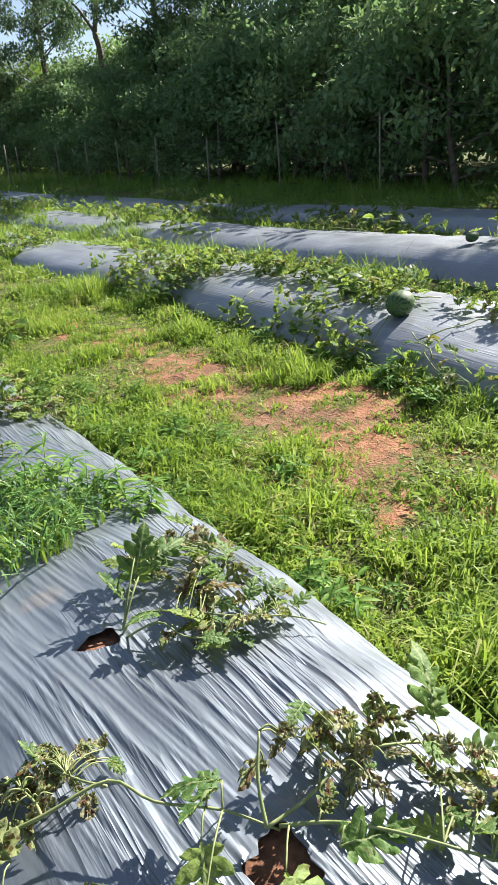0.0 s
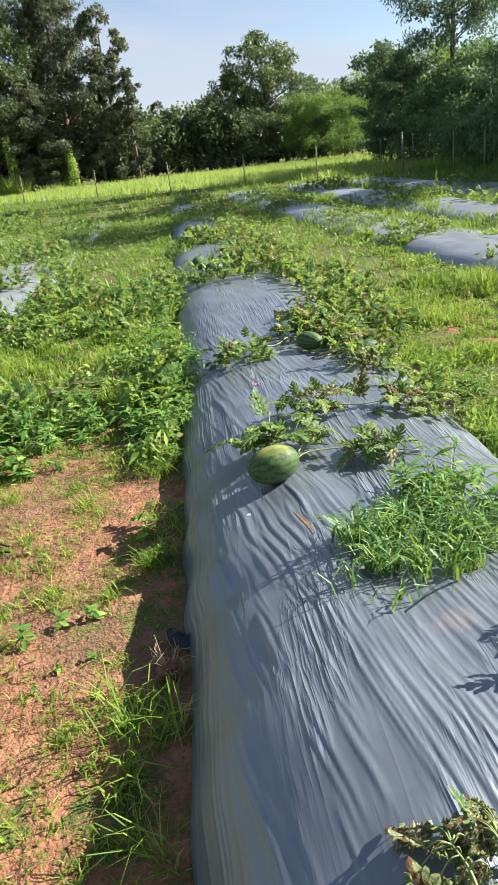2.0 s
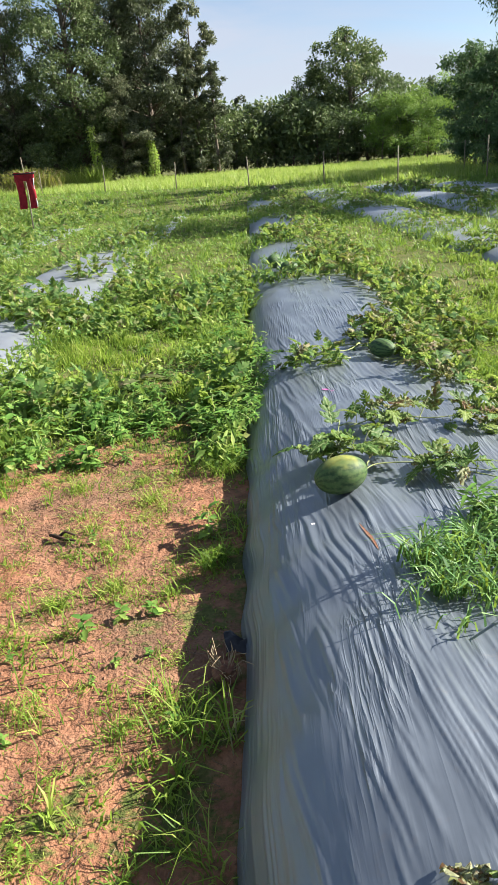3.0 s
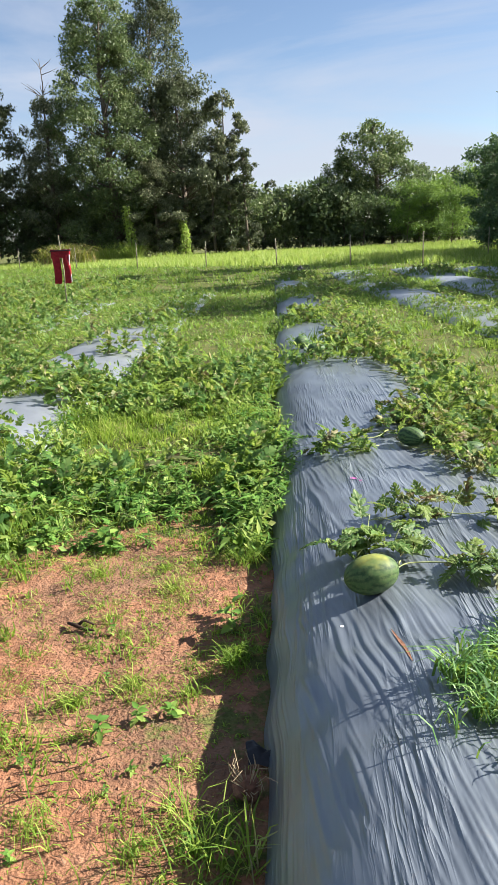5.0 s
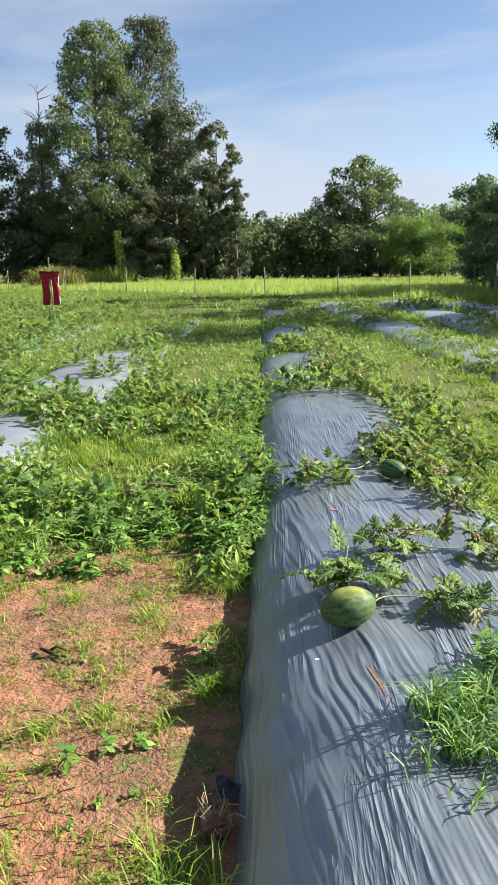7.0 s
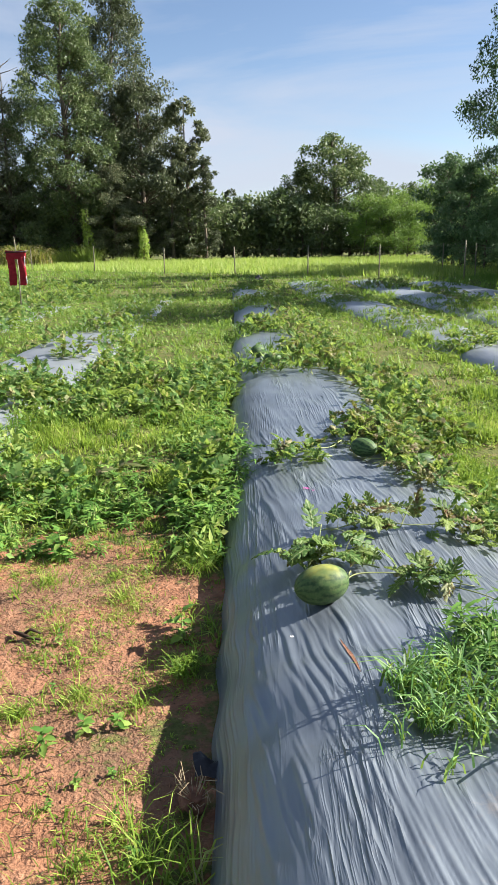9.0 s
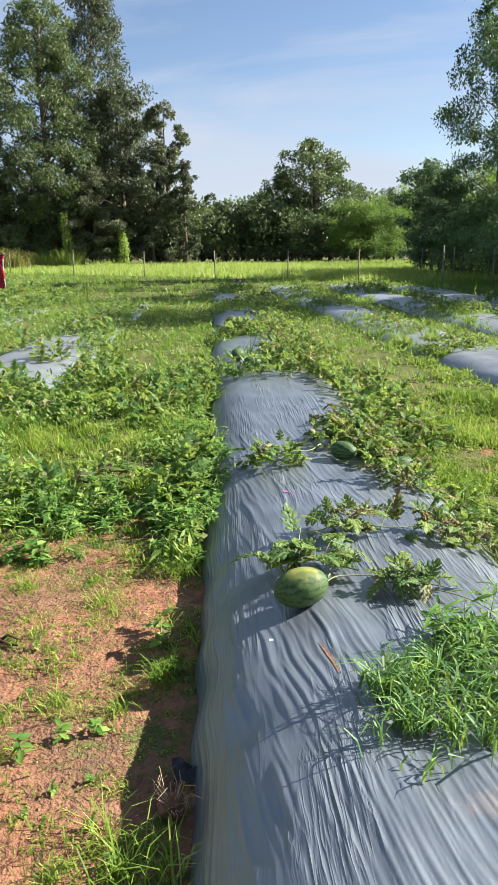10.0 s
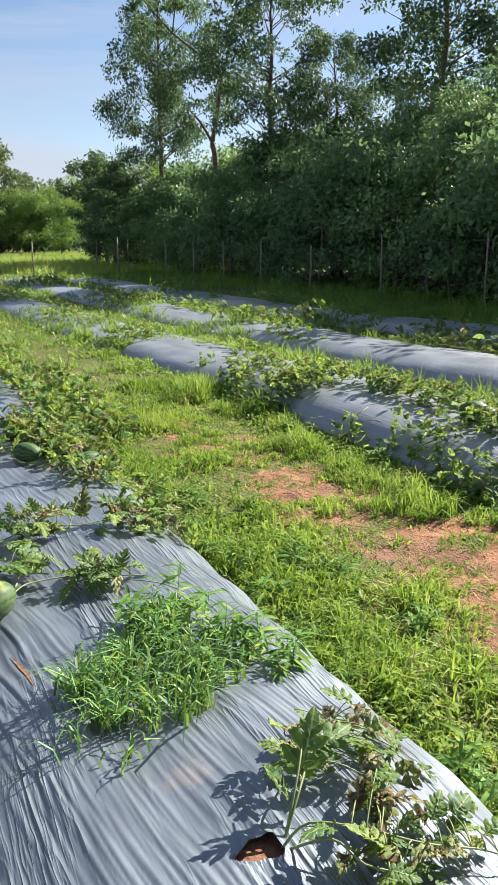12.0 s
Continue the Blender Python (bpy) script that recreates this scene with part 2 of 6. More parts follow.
M_bark = plain_mat("bark", (0.07, 0.055, 0.04), (0.20, 0.165, 0.125), 9, 0.9, 0.6, 0.03)
M_stem = plain_mat("vine_stem", (0.16, 0.21, 0.07), (0.33, 0.35, 0.15), 40, 0.55, 0.2, 0.002)
M_post = plain_mat("weathered_post", (0.16, 0.14, 0.10), (0.30, 0.27, 0.20), 30, 0.85, 0.4, 0.004)
M_wire = plain_mat("fence_wire", (0.20, 0.19, 0.17), (0.34, 0.32, 0.30), 60, 0.6, 0.1, 0.001)
M_soil = plain_mat("bed_soil", (0.11, 0.052, 0.030), (0.27, 0.13, 0.075), 45, 0.95, 0.7, 0.01)


def ground_mat():
    m, t, b, out = node_mat("field_ground")
    co = n_coords(t)
    cover = t.nodes.new("ShaderNodeAttribute")
    cover.attribute_name = "cover"
    fine, mid, wide = n_noise(t, 60, 6, co), n_noise(t, 7, 5, co), n_noise(t, 0.9, 4, co)
    soil = n_ramp(t, mid, [(0.25, (0.15, 0.066, 0.036)), (0.5, (0.310, 0.143, 0.076)), (0.75, (0.420, 0.212, 0.122))])
    soil = n_mix(t, n_range(t, fine, 0.45, 0.75, 0, 0.6), soil, (0.15, 0.08, 0.05))
    soil = n_mix(t, n_range(t, wide, 0.47, 0.62, 0, 0.6), soil, (0.15, 0.095, 0.062))
    soil = n_mix(t, n_range(t, n_noise(t, 190, 3, co, 0.6), 0.60, 0.72, 0, 0.55), soil, (0.075, 0.045, 0.03))
    soil = n_mix(t, n_range(t, n_noise(t, 3.2, 6, co, 0.75), 0.54, 0.68, 0, 0.6), soil, (0.13, 0.08, 0.05))
    turf = n_ramp(t, fine, [(0.3, (0.045, 0.062, 0.015)), (0.6, (0.095, 0.115, 0.028)), (0.8, (0.19, 0.17, 0.075))])
    turf = n_mix(t, n_range(t, wide, 0.4, 0.7, 0, 0.4), turf, (0.15, 0.14, 0.05))
    turf = n_mix(t, n_range(t, mid, 0.52, 0.70, 0, 0.45), turf, (0.25, 0.165, 0.085))
    add = t.nodes.new("ShaderNodeMath")
    add.operation = "ADD"
    t.links.new(cover.outputs["Fac"], add.inputs[0])
    t.links.new(n_range(t, n_noise(t, 16, 5, co, 0.7), 0.25, 0.75, -0.5, 0.5), add.inputs[1])
    t.links.new(n_mix(t, n_range(t, add.outputs[0], 0.35, 0.65), soil, turf), b.inputs["Base Color"])
    b.inputs["Roughness"].default_value, b.inputs["Specular IOR Level"].default_value = 0.95, 0.15
    rough = t.nodes.new("ShaderNodeMath")
    rough.operation = "MULTIPLY_ADD"
    rough.inputs[1].default_value = 0.35
    t.links.new(fine, rough.inputs[0])
    t.links.new(mid, rough.inputs[2])
    n_bump(t, b, rough.outputs[0], 1.0, 0.045)
    return m


def film_mat(name, ripple, base, pats=(), gloss=1.0):
    """Glossy grey film with fine ripples; pats: places and sizes of dried mud."""
    m, t, b, out = node_mat(name)
    co = n_coords(t)
    warp = t.nodes.new("ShaderNodeTexNoise")
    warp.inputs["Scale"].default_value, warp.inputs["Detail"].default_value = 1.3, 2
    t.links.new(co, warp.inputs["Vector"])
    vec = t.nodes.new("ShaderNodeMixRGB")
    vec.blend_type = "LINEAR_LIGHT"
    vec.inputs["Fac"].default_value = 0.012
    t.links.new(co, vec.inputs["Color1"])
    t.links.new(warp.outputs["Color"], vec.inputs["Color2"])

    def streaks(turn, scale, along):
        mp = t.nodes.new("ShaderNodeMapping")
        mp.inputs["Rotation"].default_value = (0, 0, radians(turn))
        mp.inputs["Scale"].default_value = (1.0, along, 1.0)
        t.links.new(vec.outputs["Color"], mp.inputs["Vector"])
        return n_noise(t, scale, 2, mp.outputs["Vector"], 0.5)

    def crease(fac, power):
        """Sharp ridges where the noise crosses its middle."""
        up = n_range(t, fac, 0.38, 0.50)
        dn = n_range(t, fac, 0.62, 0.50)
        mul = t.nodes.new("ShaderNodeMath")
        mul.operation = "MINIMUM"
        t.links.new(up, mul.inputs[0])
        t.links.new(dn, mul.inputs[1])
        pw = t.nodes.new("ShaderNodeMath")
        pw.operation = "POWER"
        pw.inputs[1].default_value = power
        t.links.new(mul.outputs[0], pw.inputs[0])
        return pw.outputs[0]

    coarse, fine = crease(streaks(8.5, 16, 0.026), 1.7), crease(streaks(8, 52, 0.034), 1.3)
    sx = t.nodes.new("ShaderNodeSeparateXYZ")
    t.links.new(co, sx.inputs[0])
    side = t.nodes.new("ShaderNodeMath")
    side.operation = "MULTIPLY_ADD"
    side.inputs[1].default_value = 0.10
    t.links.new(sx.outputs["X"], side.inputs[0])
    along = t.nodes.new("ShaderNodeMapping")
    along.inputs["Rotation"].default_value, along.inputs["Scale"].default_value = (0, 0, radians(8.5)), (4.5, 0.9, 1.0)
    t.links.new(co, along.inputs["Vector"])
    t.links.new(n_noise(t, 1.0, 3, along.outputs["Vector"], 0.6), side.inputs[2])
    where = n_range(t, side.outputs[0], 0.45, 0.60, 0.05, 1.0)
    dirt, dust = n_noise(t, 2.2, 6, co, 0.65), n_noise(t, 28, 5, co)
    col = n_ramp(t, dirt, [(0.3, tuple(c * 0.72 for c in base)), (0.7, base)])
    col = n_mix(t, n_range(t, dust, 0.60, 0.85, 0, 0.35), col, (0.22, 0.18, 0.15))
    if pats:
        for px, py, rad in pats:
            far = t.nodes.new("ShaderNodeVectorMath")
            far.operation = "DISTANCE"
            flat = t.nodes.new("ShaderNodeVectorMath")
            flat.operation = "MULTIPLY"
            flat.inputs[1].default_value = (0.7, 1.0, 0.0)
            t.links.new(co, flat.inputs[0])
            t.links.new(flat.outputs["Vector"], far.inputs[0])
            far.inputs[1].default_value = (px * 0.7, py, 0)
            rag = t.nodes.new("ShaderNodeMath")
            rag.operation = "MULTIPLY_ADD"
            rag.inputs[1].default_value = 0.14
            t.links.new(n_noise(t, 34, 5, co, 0.7), rag.inputs[0])
            t.links.new(far.outputs["Value"], rag.inputs[2])
            col = n_mix(t, n_range(t, rag.outputs[0], rad + 0.075, rad + 0.045, 0.0, 0.55), col, (0.285, 0.252, 0.225))
    t.links.new(col, b.inputs["Base Color"])
    t.links.new(n_range(t, dirt, 0.3, 0.75, 0.39, 0.53), b.inputs["Roughness"])
    b.inputs["Metallic"].default_value = 0.36 + 0.16 * gloss
    b.inputs["Coat Weight"].default_value, b.inputs["Coat Roughness"].default_value = 0.10 + 0.36 * gloss, 0.33
    b.inputs["Specular IOR Level"].default_value = 0.6
    tot = t.nodes.new("ShaderNodeMath")
    tot.operation = "MULTIPLY_ADD"
    tot.inputs[1].default_value = 0.28
    t.links.new(fine, tot.inputs[0])
    t.links.new(coarse, tot.inputs[2])
    hgt = t.nodes.new("ShaderNodeMath")
    hgt.operation = "MULTIPLY"
    t.links.new(tot.outputs[0], hgt.inputs[0])
    t.links.new(where, hgt.inputs[1])
    calm = t.nodes.new("ShaderNodeMath")
    calm.operation = "MULTIPLY"
    t.links.new(hgt.outputs[0], calm.inputs[0])
    t.links.new(n_range(t, sx.outputs["Y"], 4.0, 7.5, 1.0, 0.55), calm.inputs[1])
    n_bump(t, b, calm.outputs[0], 1.0, ripple)
    return m


M_ground = ground_mat()
M_film = film_mat("mulch_film", 0.0094, (0.176, 0.206, 0.241), ((-0.25, 1.97, 0.05), (-0.12, 0.98, 0.03), (-0.55, 3.08, 0.004)))
M_film_flat = film_mat("mulch_film_taut", 0.0014, (0.262, 0.286, 0.318), (), 0.2)

# ---------------- ground ----------------
# mulched beds: centre line x, half width, first and last y, height near and far
BEDS = {
    "main": (-0.20, 0.80, -3.0, 30.0),
    "east": (3.45, 0.78, -4.0, 34.0),
    "east_mid": (5.95, 0.80, -6.0, 34.0),
    "east_far": (8.45, 0.80, -6.0, 32.0),
    "west": (-3.75, 0.80, -2.0, 26.0),
    "west_mid": (-6.6, 0.80, 15.5, 23.0),
}


# how the beds drift from straight lines, and where the film lies open
DRIFT = {
    "main": ([10, 19, 27], [0, -0.04, -0.14]),
    "east": ([7, 8, 11.4, 14, 17.4, 20.3, 28], [0, -0.05, -0.30, -0.52, -0.75, -1.05, -1.45]),
    "east_mid": ([6, 8, 11, 15, 20, 26], [0, -0.15, -0.45, -0.82, -1.08, -1.3]),
    "east_far": ([6, 9, 15, 20, 27], [0, -0.1, -0.8, -1.1, -1.45]),
}
OPEN = {
    "main": ((-9, 9.5), (11.3, 13.3), (15.5, 19.1), (22.6, 26.0)),
    "east": ((-9, 11.6), (12.2, 14.2), (15.0, 16.7), (17.2, 20.6), (22.0, 24.0)),
    "east_mid": ((-9, 12.9), (13.3, 17.4), (20.0, 26.5)),
    "east_far": ((-9, 12.0), (12.6, 20.0), (22.2, 27.0)),
    "west": ((6.1, 8.2), (9.9, 15.2), (17.0, 19.6)),
    "west_mid": ((20.5, 23.0),),
}


def mid_x(key, y):
    """Centre line of a bed."""
    d = DRIFT.get(key)
    return BEDS[key][0] + (np.interp(np.asarray(y, float), *d) if d else 0 * np.asarray(y, float))


def bed_height(key, y):
    y = np.asarray(y, float)
    if key == "main":
        return np.interp(y, [-3, 1.2, 1.7, 2.7, 3.2, 4.5, 5.5, 8.5, 10, 12, 30], [0.465, 0.465, 0.455, 0.385, 0.345, 0.295, 0.26, 0.255, 0.23, 0.19, 0.18])
    return np.interp(y, [5, 7.5, 9, 14], [0.25, 0.21, 0.165, 0.12]) * (0.85 * np.interp(y, [13, 15.5], [1, 0.35]) if key.startswith("west") else 1) + 0.05 * vnoise(y * 0.35, y * 0, 5)


def bare(x, y):
    """How bare the soil is: 1 open soil, 0 full plant cover."""
    x, y = np.asarray(x, float), np.asarray(y, float)
    e = lambda cx, cy, rx, ry: np.exp(-(((x - cx) / rx) ** 2 + ((y - cy) / ry) ** 2) ** 2)
    s = np.maximum.reduce([e(-1.75, 3.1, 1.0, 1.9), e(-2.2, 1.0, 1.6, 2.2), 0.80 * e(1.85, 3.75, 0.6, 1.35), 0.62 * e(1.75, 2.2, 0.5, 0.8), 0.75 * e(1.45, 2.5, 0.35, 0.75), 0.45 * e(1.6, 6.5, 0.5, 1.2), 0.4 * e(-1.6, 6.0, 0.4, 0.5), 0.50 * np.exp(-((x - 1.6) / 0.6) ** 2) * np.clip((y - 1) / 2, 0, 1) * np.clip((9 - y) / 3, 0, 1)])
    n = fnoise(x * 4.3, y * 4.3, 3, 5)
    return np.clip(s * 1.1 - (n - 0.42) * 1.8, 0, 1) * np.clip(s * 3, 0, 1)


def ground_z(x, y):
    near = np.exp(-(np.hypot(np.asarray(x), np.asarray(y) - 8) / 30) ** 2)
    return (0.05 * (fnoise(np.asarray(x) * 0.8, np.asarray(y) * 0.8, 11, 3) - 0.5) + 0.02 * (vnoise(np.asarray(x) * 6, np.asarray(y) * 6, 4) - 0.5)) * near


def spread(fine, step, far):
    """Grid lines: even inside fine, growing to far."""
    a, b = fine
    mid = np.arange(a, b + step / 2, step)
    g, out = step, []
    d = 0
    while d < far:
        g *= 1.22
        d += g
        out.append(d)
    out = np.array(out)
    return np.concatenate([(a - out)[::-1], mid, b + out])


def build_ground():
    xs, ys = spread((-5, 5), 0.08, 1500), spread((-1.5, 14), 0.10, 1500)
    X, Y = np.meshgrid(xs, ys)
    v = np.stack([X, Y, ground_z(X, Y)], -1).reshape(-1, 3)
    nx, ny = len(xs), len(ys)
    i = (np.arange(ny - 1)[:, None] * nx + np.arange(nx - 1)[None]).ravel()
    me = mesh_of("ground", v, np.stack([i, i + 1, i + nx + 1, i + nx], 1), M_ground, True)
    at = me.attributes.new("cover", "FLOAT", "POINT")
    at.data.foreach_set("value", (1 - bare(X, Y)).ravel().astype(np.float32))
    tagged(new("ground", me), "orange sandy field soil with patchy green turf", "ground", kind="structure")


build_ground()


def bed_surface(key, s, y):
    """Height of a bed's film at s in -1..1 across and y along."""
    y = np.asarray(y, float)
    _, _, y0, y1 = BEDS[key]
    h = bed_height(key, y) * np.sqrt(np.clip(np.minimum(y - y0, y1 - y) / 0.9, 0, 1))
    return h * np.clip(1 - np.abs(s) ** 3.4, 0, 1) ** 0.62


def on_bed(key, x, y):
    return float(bed_surface(key, np.clip((x - mid_x(key, y)) / BEDS[key][1], -1, 1), np.array(float(y))))


def wrinkles(x, y, seed):
    """Broad unevenness of the film."""
    wx = x + 0.15 * y
    return 0.010 * (vnoise(wx * 2.6, y * 0.7, seed + 4) - 0.5) + 0.0022 * (vnoise(wx * 13, y * 0.22, seed + 2) - 0.5)


def creases(across, ys):
    """Single pinched creases of loose film, in bundles: each starts and dies out by itself."""
    q = np.random.default_rng(61)
    Z = np.zeros((len(ys), len(across)))
    n = 7500
    cx, cy = q.uniform(-0.88, 0.75, n), 0.55 + 6.5 * q.uniform(0, 1, n) ** 1.35
    cx[:900] = q.uniform(-1.25, -0.86, 900)
    bundle = fnoise((cx + 0.15 * cy) * 5.5 + 7, cy * 0.9, 32, 2)
    want = (0.2 + 0.7 * np.clip((bundle - 0.42) * 5.0, 0, 1)) * np.clip(0.9 + 0.6 * cx, 0.5, 1) * np.clip(1.5 - 2.4 * cx, 0.3, 1) * (1 + 0.5 * np.clip(cy - 2.6, 0, 1))
    want = np.where(cx < -0.9, 0.42, want)
    keep = q.uniform(0, 1, n) < want
    cx, cy, strong = cx[keep], cy[keep], np.clip(0.25 + want[keep], 0, 1)
    for x0, y0, k in zip(cx, cy, strong):
        flank = x0 < -0.9
        half = q.uniform(0.10, 0.42) * (0.7 + 0.6 * k)
        wid = (q.uniform(0.0036, 0.0075) if flank else 0.0042 + 0.0050 * q.uniform(0, 1) ** 2) * (1 + 0.05 * y0)
        high = q.uniform(0.25, 1.0) * (0.6 if -0.97 < x0 < -0.76 else 1.0) * wid * (0.55 + 0.45 * k) * (0.55 if flank else 1)
        slant = 0.0 if flank else -0.15 + 0.05 * (float(vnoise(x0 * 2.3, y0 * 0.5, 64)) - 0.5) + q.normal(0, 0.006)
        j0, j1 = np.searchsorted(ys, (y0 - half, y0 + half))
        if j1 - j0 < 3:
            continue
        yy = ys[j0:j1]
        mid = x0 + slant * (yy - y0) + 0.0015 * np.sin(yy * 9 + x0 * 60)
        i0, i1 = np.searchsorted(across, (mid.min() - 5 * wid, mid.max() + 6 * wid))
        d = (across[None, i0:i1] - mid[:, None]) / wid
        prof = np.where(d < 0, np.exp(-d * d), np.exp(-(d / 1.6) ** 2))
        fade = np.clip(1 - ((yy - y0) / half) ** 2, 0, 1) ** 0.8
        Z[j0:j1, i0:i1] = np.maximum(Z[j0:j1, i0:i1], high * fade[:, None] * prof)
    return Z


def build_bed(key, label, res_s, res_y, holes=()):
    cx, hw, y0, y1 = BEDS[key]
    turn = 0.8 if key == "main" else 0.86
    s = np.sin(np.linspace(-1, 1, res_s) * np.pi / 2 * turn) / math.sin(np.pi / 2 * turn)
    if key == "main":
        ys = np.concatenate([np.arange(y0, 0.6, 0.3), np.arange(0.6, 3.6, 0.024), np.arange(3.6, 6.4, 0.05), np.arange(6.4, 11, 0.12), np.arange(11, y1, 0.3)])
    else:
        ys = np.arange(y0, y1, res_y)
    S, Y = np.meshgrid(s, ys)
    edge = 0.05 * (vnoise(Y * 1.1, S * 0 + 3, 21) - 0.5) + 0.03 * (vnoise(Y * 4, S * 0 + 3, 22) - 0.5)
    X = mid_x(key, Y) + S * (hw + edge)
    Z = bed_surface(key, S, Y) + (1 if key == "main" else 2.6) * wrinkles(X, Y, 31 + len(key)) * np.clip(1.25 - np.abs(S), 0.2, 1)
    if key == "main":
        side, top = s * hw, 0.42 * np.clip(1 - np.abs(s) ** 3.4, 0, 1) ** 0.62
        step = np.hypot(np.diff(side), np.diff(top))
        roll = np.concatenate([[0], np.cumsum(step)])
        tx, tz = np.gradient(side) , np.gradient(top)
        size = np.hypot(tx, tz)
        fold = creases(roll - roll[-1] / 2 + cx, ys)
        X, Z = X - fold * tz / size, Z + fold * tx / size
    gz = ground_z(X, Y)
    Z = Z + gz - 0.015
    v = np.stack([X, Y, Z], -1).reshape(-1, 3)
    nx, ny = len(s), len(ys)
    i = (np.arange(ny - 1)[:, None] * nx + np.arange(nx - 1)[None]).ravel()
    f = np.stack([i, i + 1, i + nx + 1, i + nx], 1)
    keep = np.ones(len(f), bool)
    for hx, hy, ra, rb in holes:
        def ring(p):
            """Distance from the hole's centre in units of its uneven rim."""
            dx, dy = (p[:, 0] - hx) / ra, (p[:, 1] - hy) / rb
            an = np.arctan2(dy, dx)
            return np.hypot(dx, dy) / (1 + 0.22 * np.sin(3 * an + hx * 40) + 0.12 * np.sin(7 * an + hy * 9)) + 1e-6
        rv = ring(v)
        keep &= ~(rv[f] < 1).all(1)
        near = rv < 1
        v[near, :2] = np.array([hx, hy]) + (v[near, :2] - [hx, hy]) / rv[near, None]
        lip = np.exp(-((rv - 1.0) / 0.35) ** 2)
        v[:, 2] += 0.012 * lip * (vnoise(v[:, 0] * 25, v[:, 1] * 25, 19) - 0.2)
    bed = thing("mulched_bed", label, "planting bed", group="mulched beds", kind="structure")
    film = part("film", mesh_of("film", v, f[keep], M_film if key == "main" else M_film_flat, True), bed, "wrinkled grey plastic mulch film")
    # soil core under the film
    sy = np.arange(y0 + 0.3, y1 - 0.3, 0.08 if key == "main" else 0.4)
    S2, Y2 = np.meshgrid(np.linspace(-1, 1, 41), sy)
    X2 = mid_x(key, Y2) + S2 * (hw - 0.03)
    Z2 = bed_surface(key, S2, Y2) - (0.032 if key == "main" else 0.07) + 0.012 * (vnoise(X2 * 14, Y2 * 14, 8) - 0.5) + ground_z(X2, Y2)
    i = (np.arange(len(sy) - 1)[:, None] * 41 + np.arange(40)[None]).ravel()
    part("soil", mesh_of("soil", np.stack([X2, Y2, Z2], -1).reshape(-1, 3), np.stack([i, i + 1, i + 42, i + 41], 1), M_soil, True), bed, "orange soil mound")
    return bed, film


HOLES = [(-0.205, 1.655, 0.058, 0.030), (-0.19, 0.89, 0.055, 0.06), (-0.24, 8.36, 0.10, 0.06), (-0.15, 7.6, 0.07, 0.05), (-0.02, 4.75, 0.05, 0.03)]
main_bed, main_film = build_bed("main", "long raised bed under wrinkled grey plastic mulch film", 860, 0.035, HOLES)
for key in list(BEDS)[1:]:
    build_bed(key, "raised bed under grey plastic film among grass and vines", 44, 0.16)


def slit(x0, y0, x1, y1, wide):
    """A narrow tear in the film that shows the soil."""
    k = np.linspace(0, 1, 15)
    x, y = x0 + (x1 - x0) * k + 0.004 * np.sin(k * 3), y0 + (y1 - y0) * k
    hw = wide * np.sin(np.pi * k) ** 0.8 * (1 + 0.15 * np.sin(k * 17)) + 0.0004
    v = []
    for i in range(15):
        z = on_bed("main", x[i], y[i]) + float(ground_z(x[i], y[i])) - 0.008 + float(wrinkles(x[i], y[i], 35))
        v += [(x[i] - hw[i], y[i], z), (x[i], y[i], z - 0.001), (x[i] + hw[i], y[i], z)]
    f = [(3 * i + j, 3 * i + j + 1, 3 * i + j + 4, 3 * i + j + 3) for i in range(14) for j in (0, 1)]
    part("slit", mesh_of("slit", v, f, M_soil, True), main_film, "narrow tear showing orange soil")


slit(-0.545, 2.87, -0.512, 2.61, 0.0060)

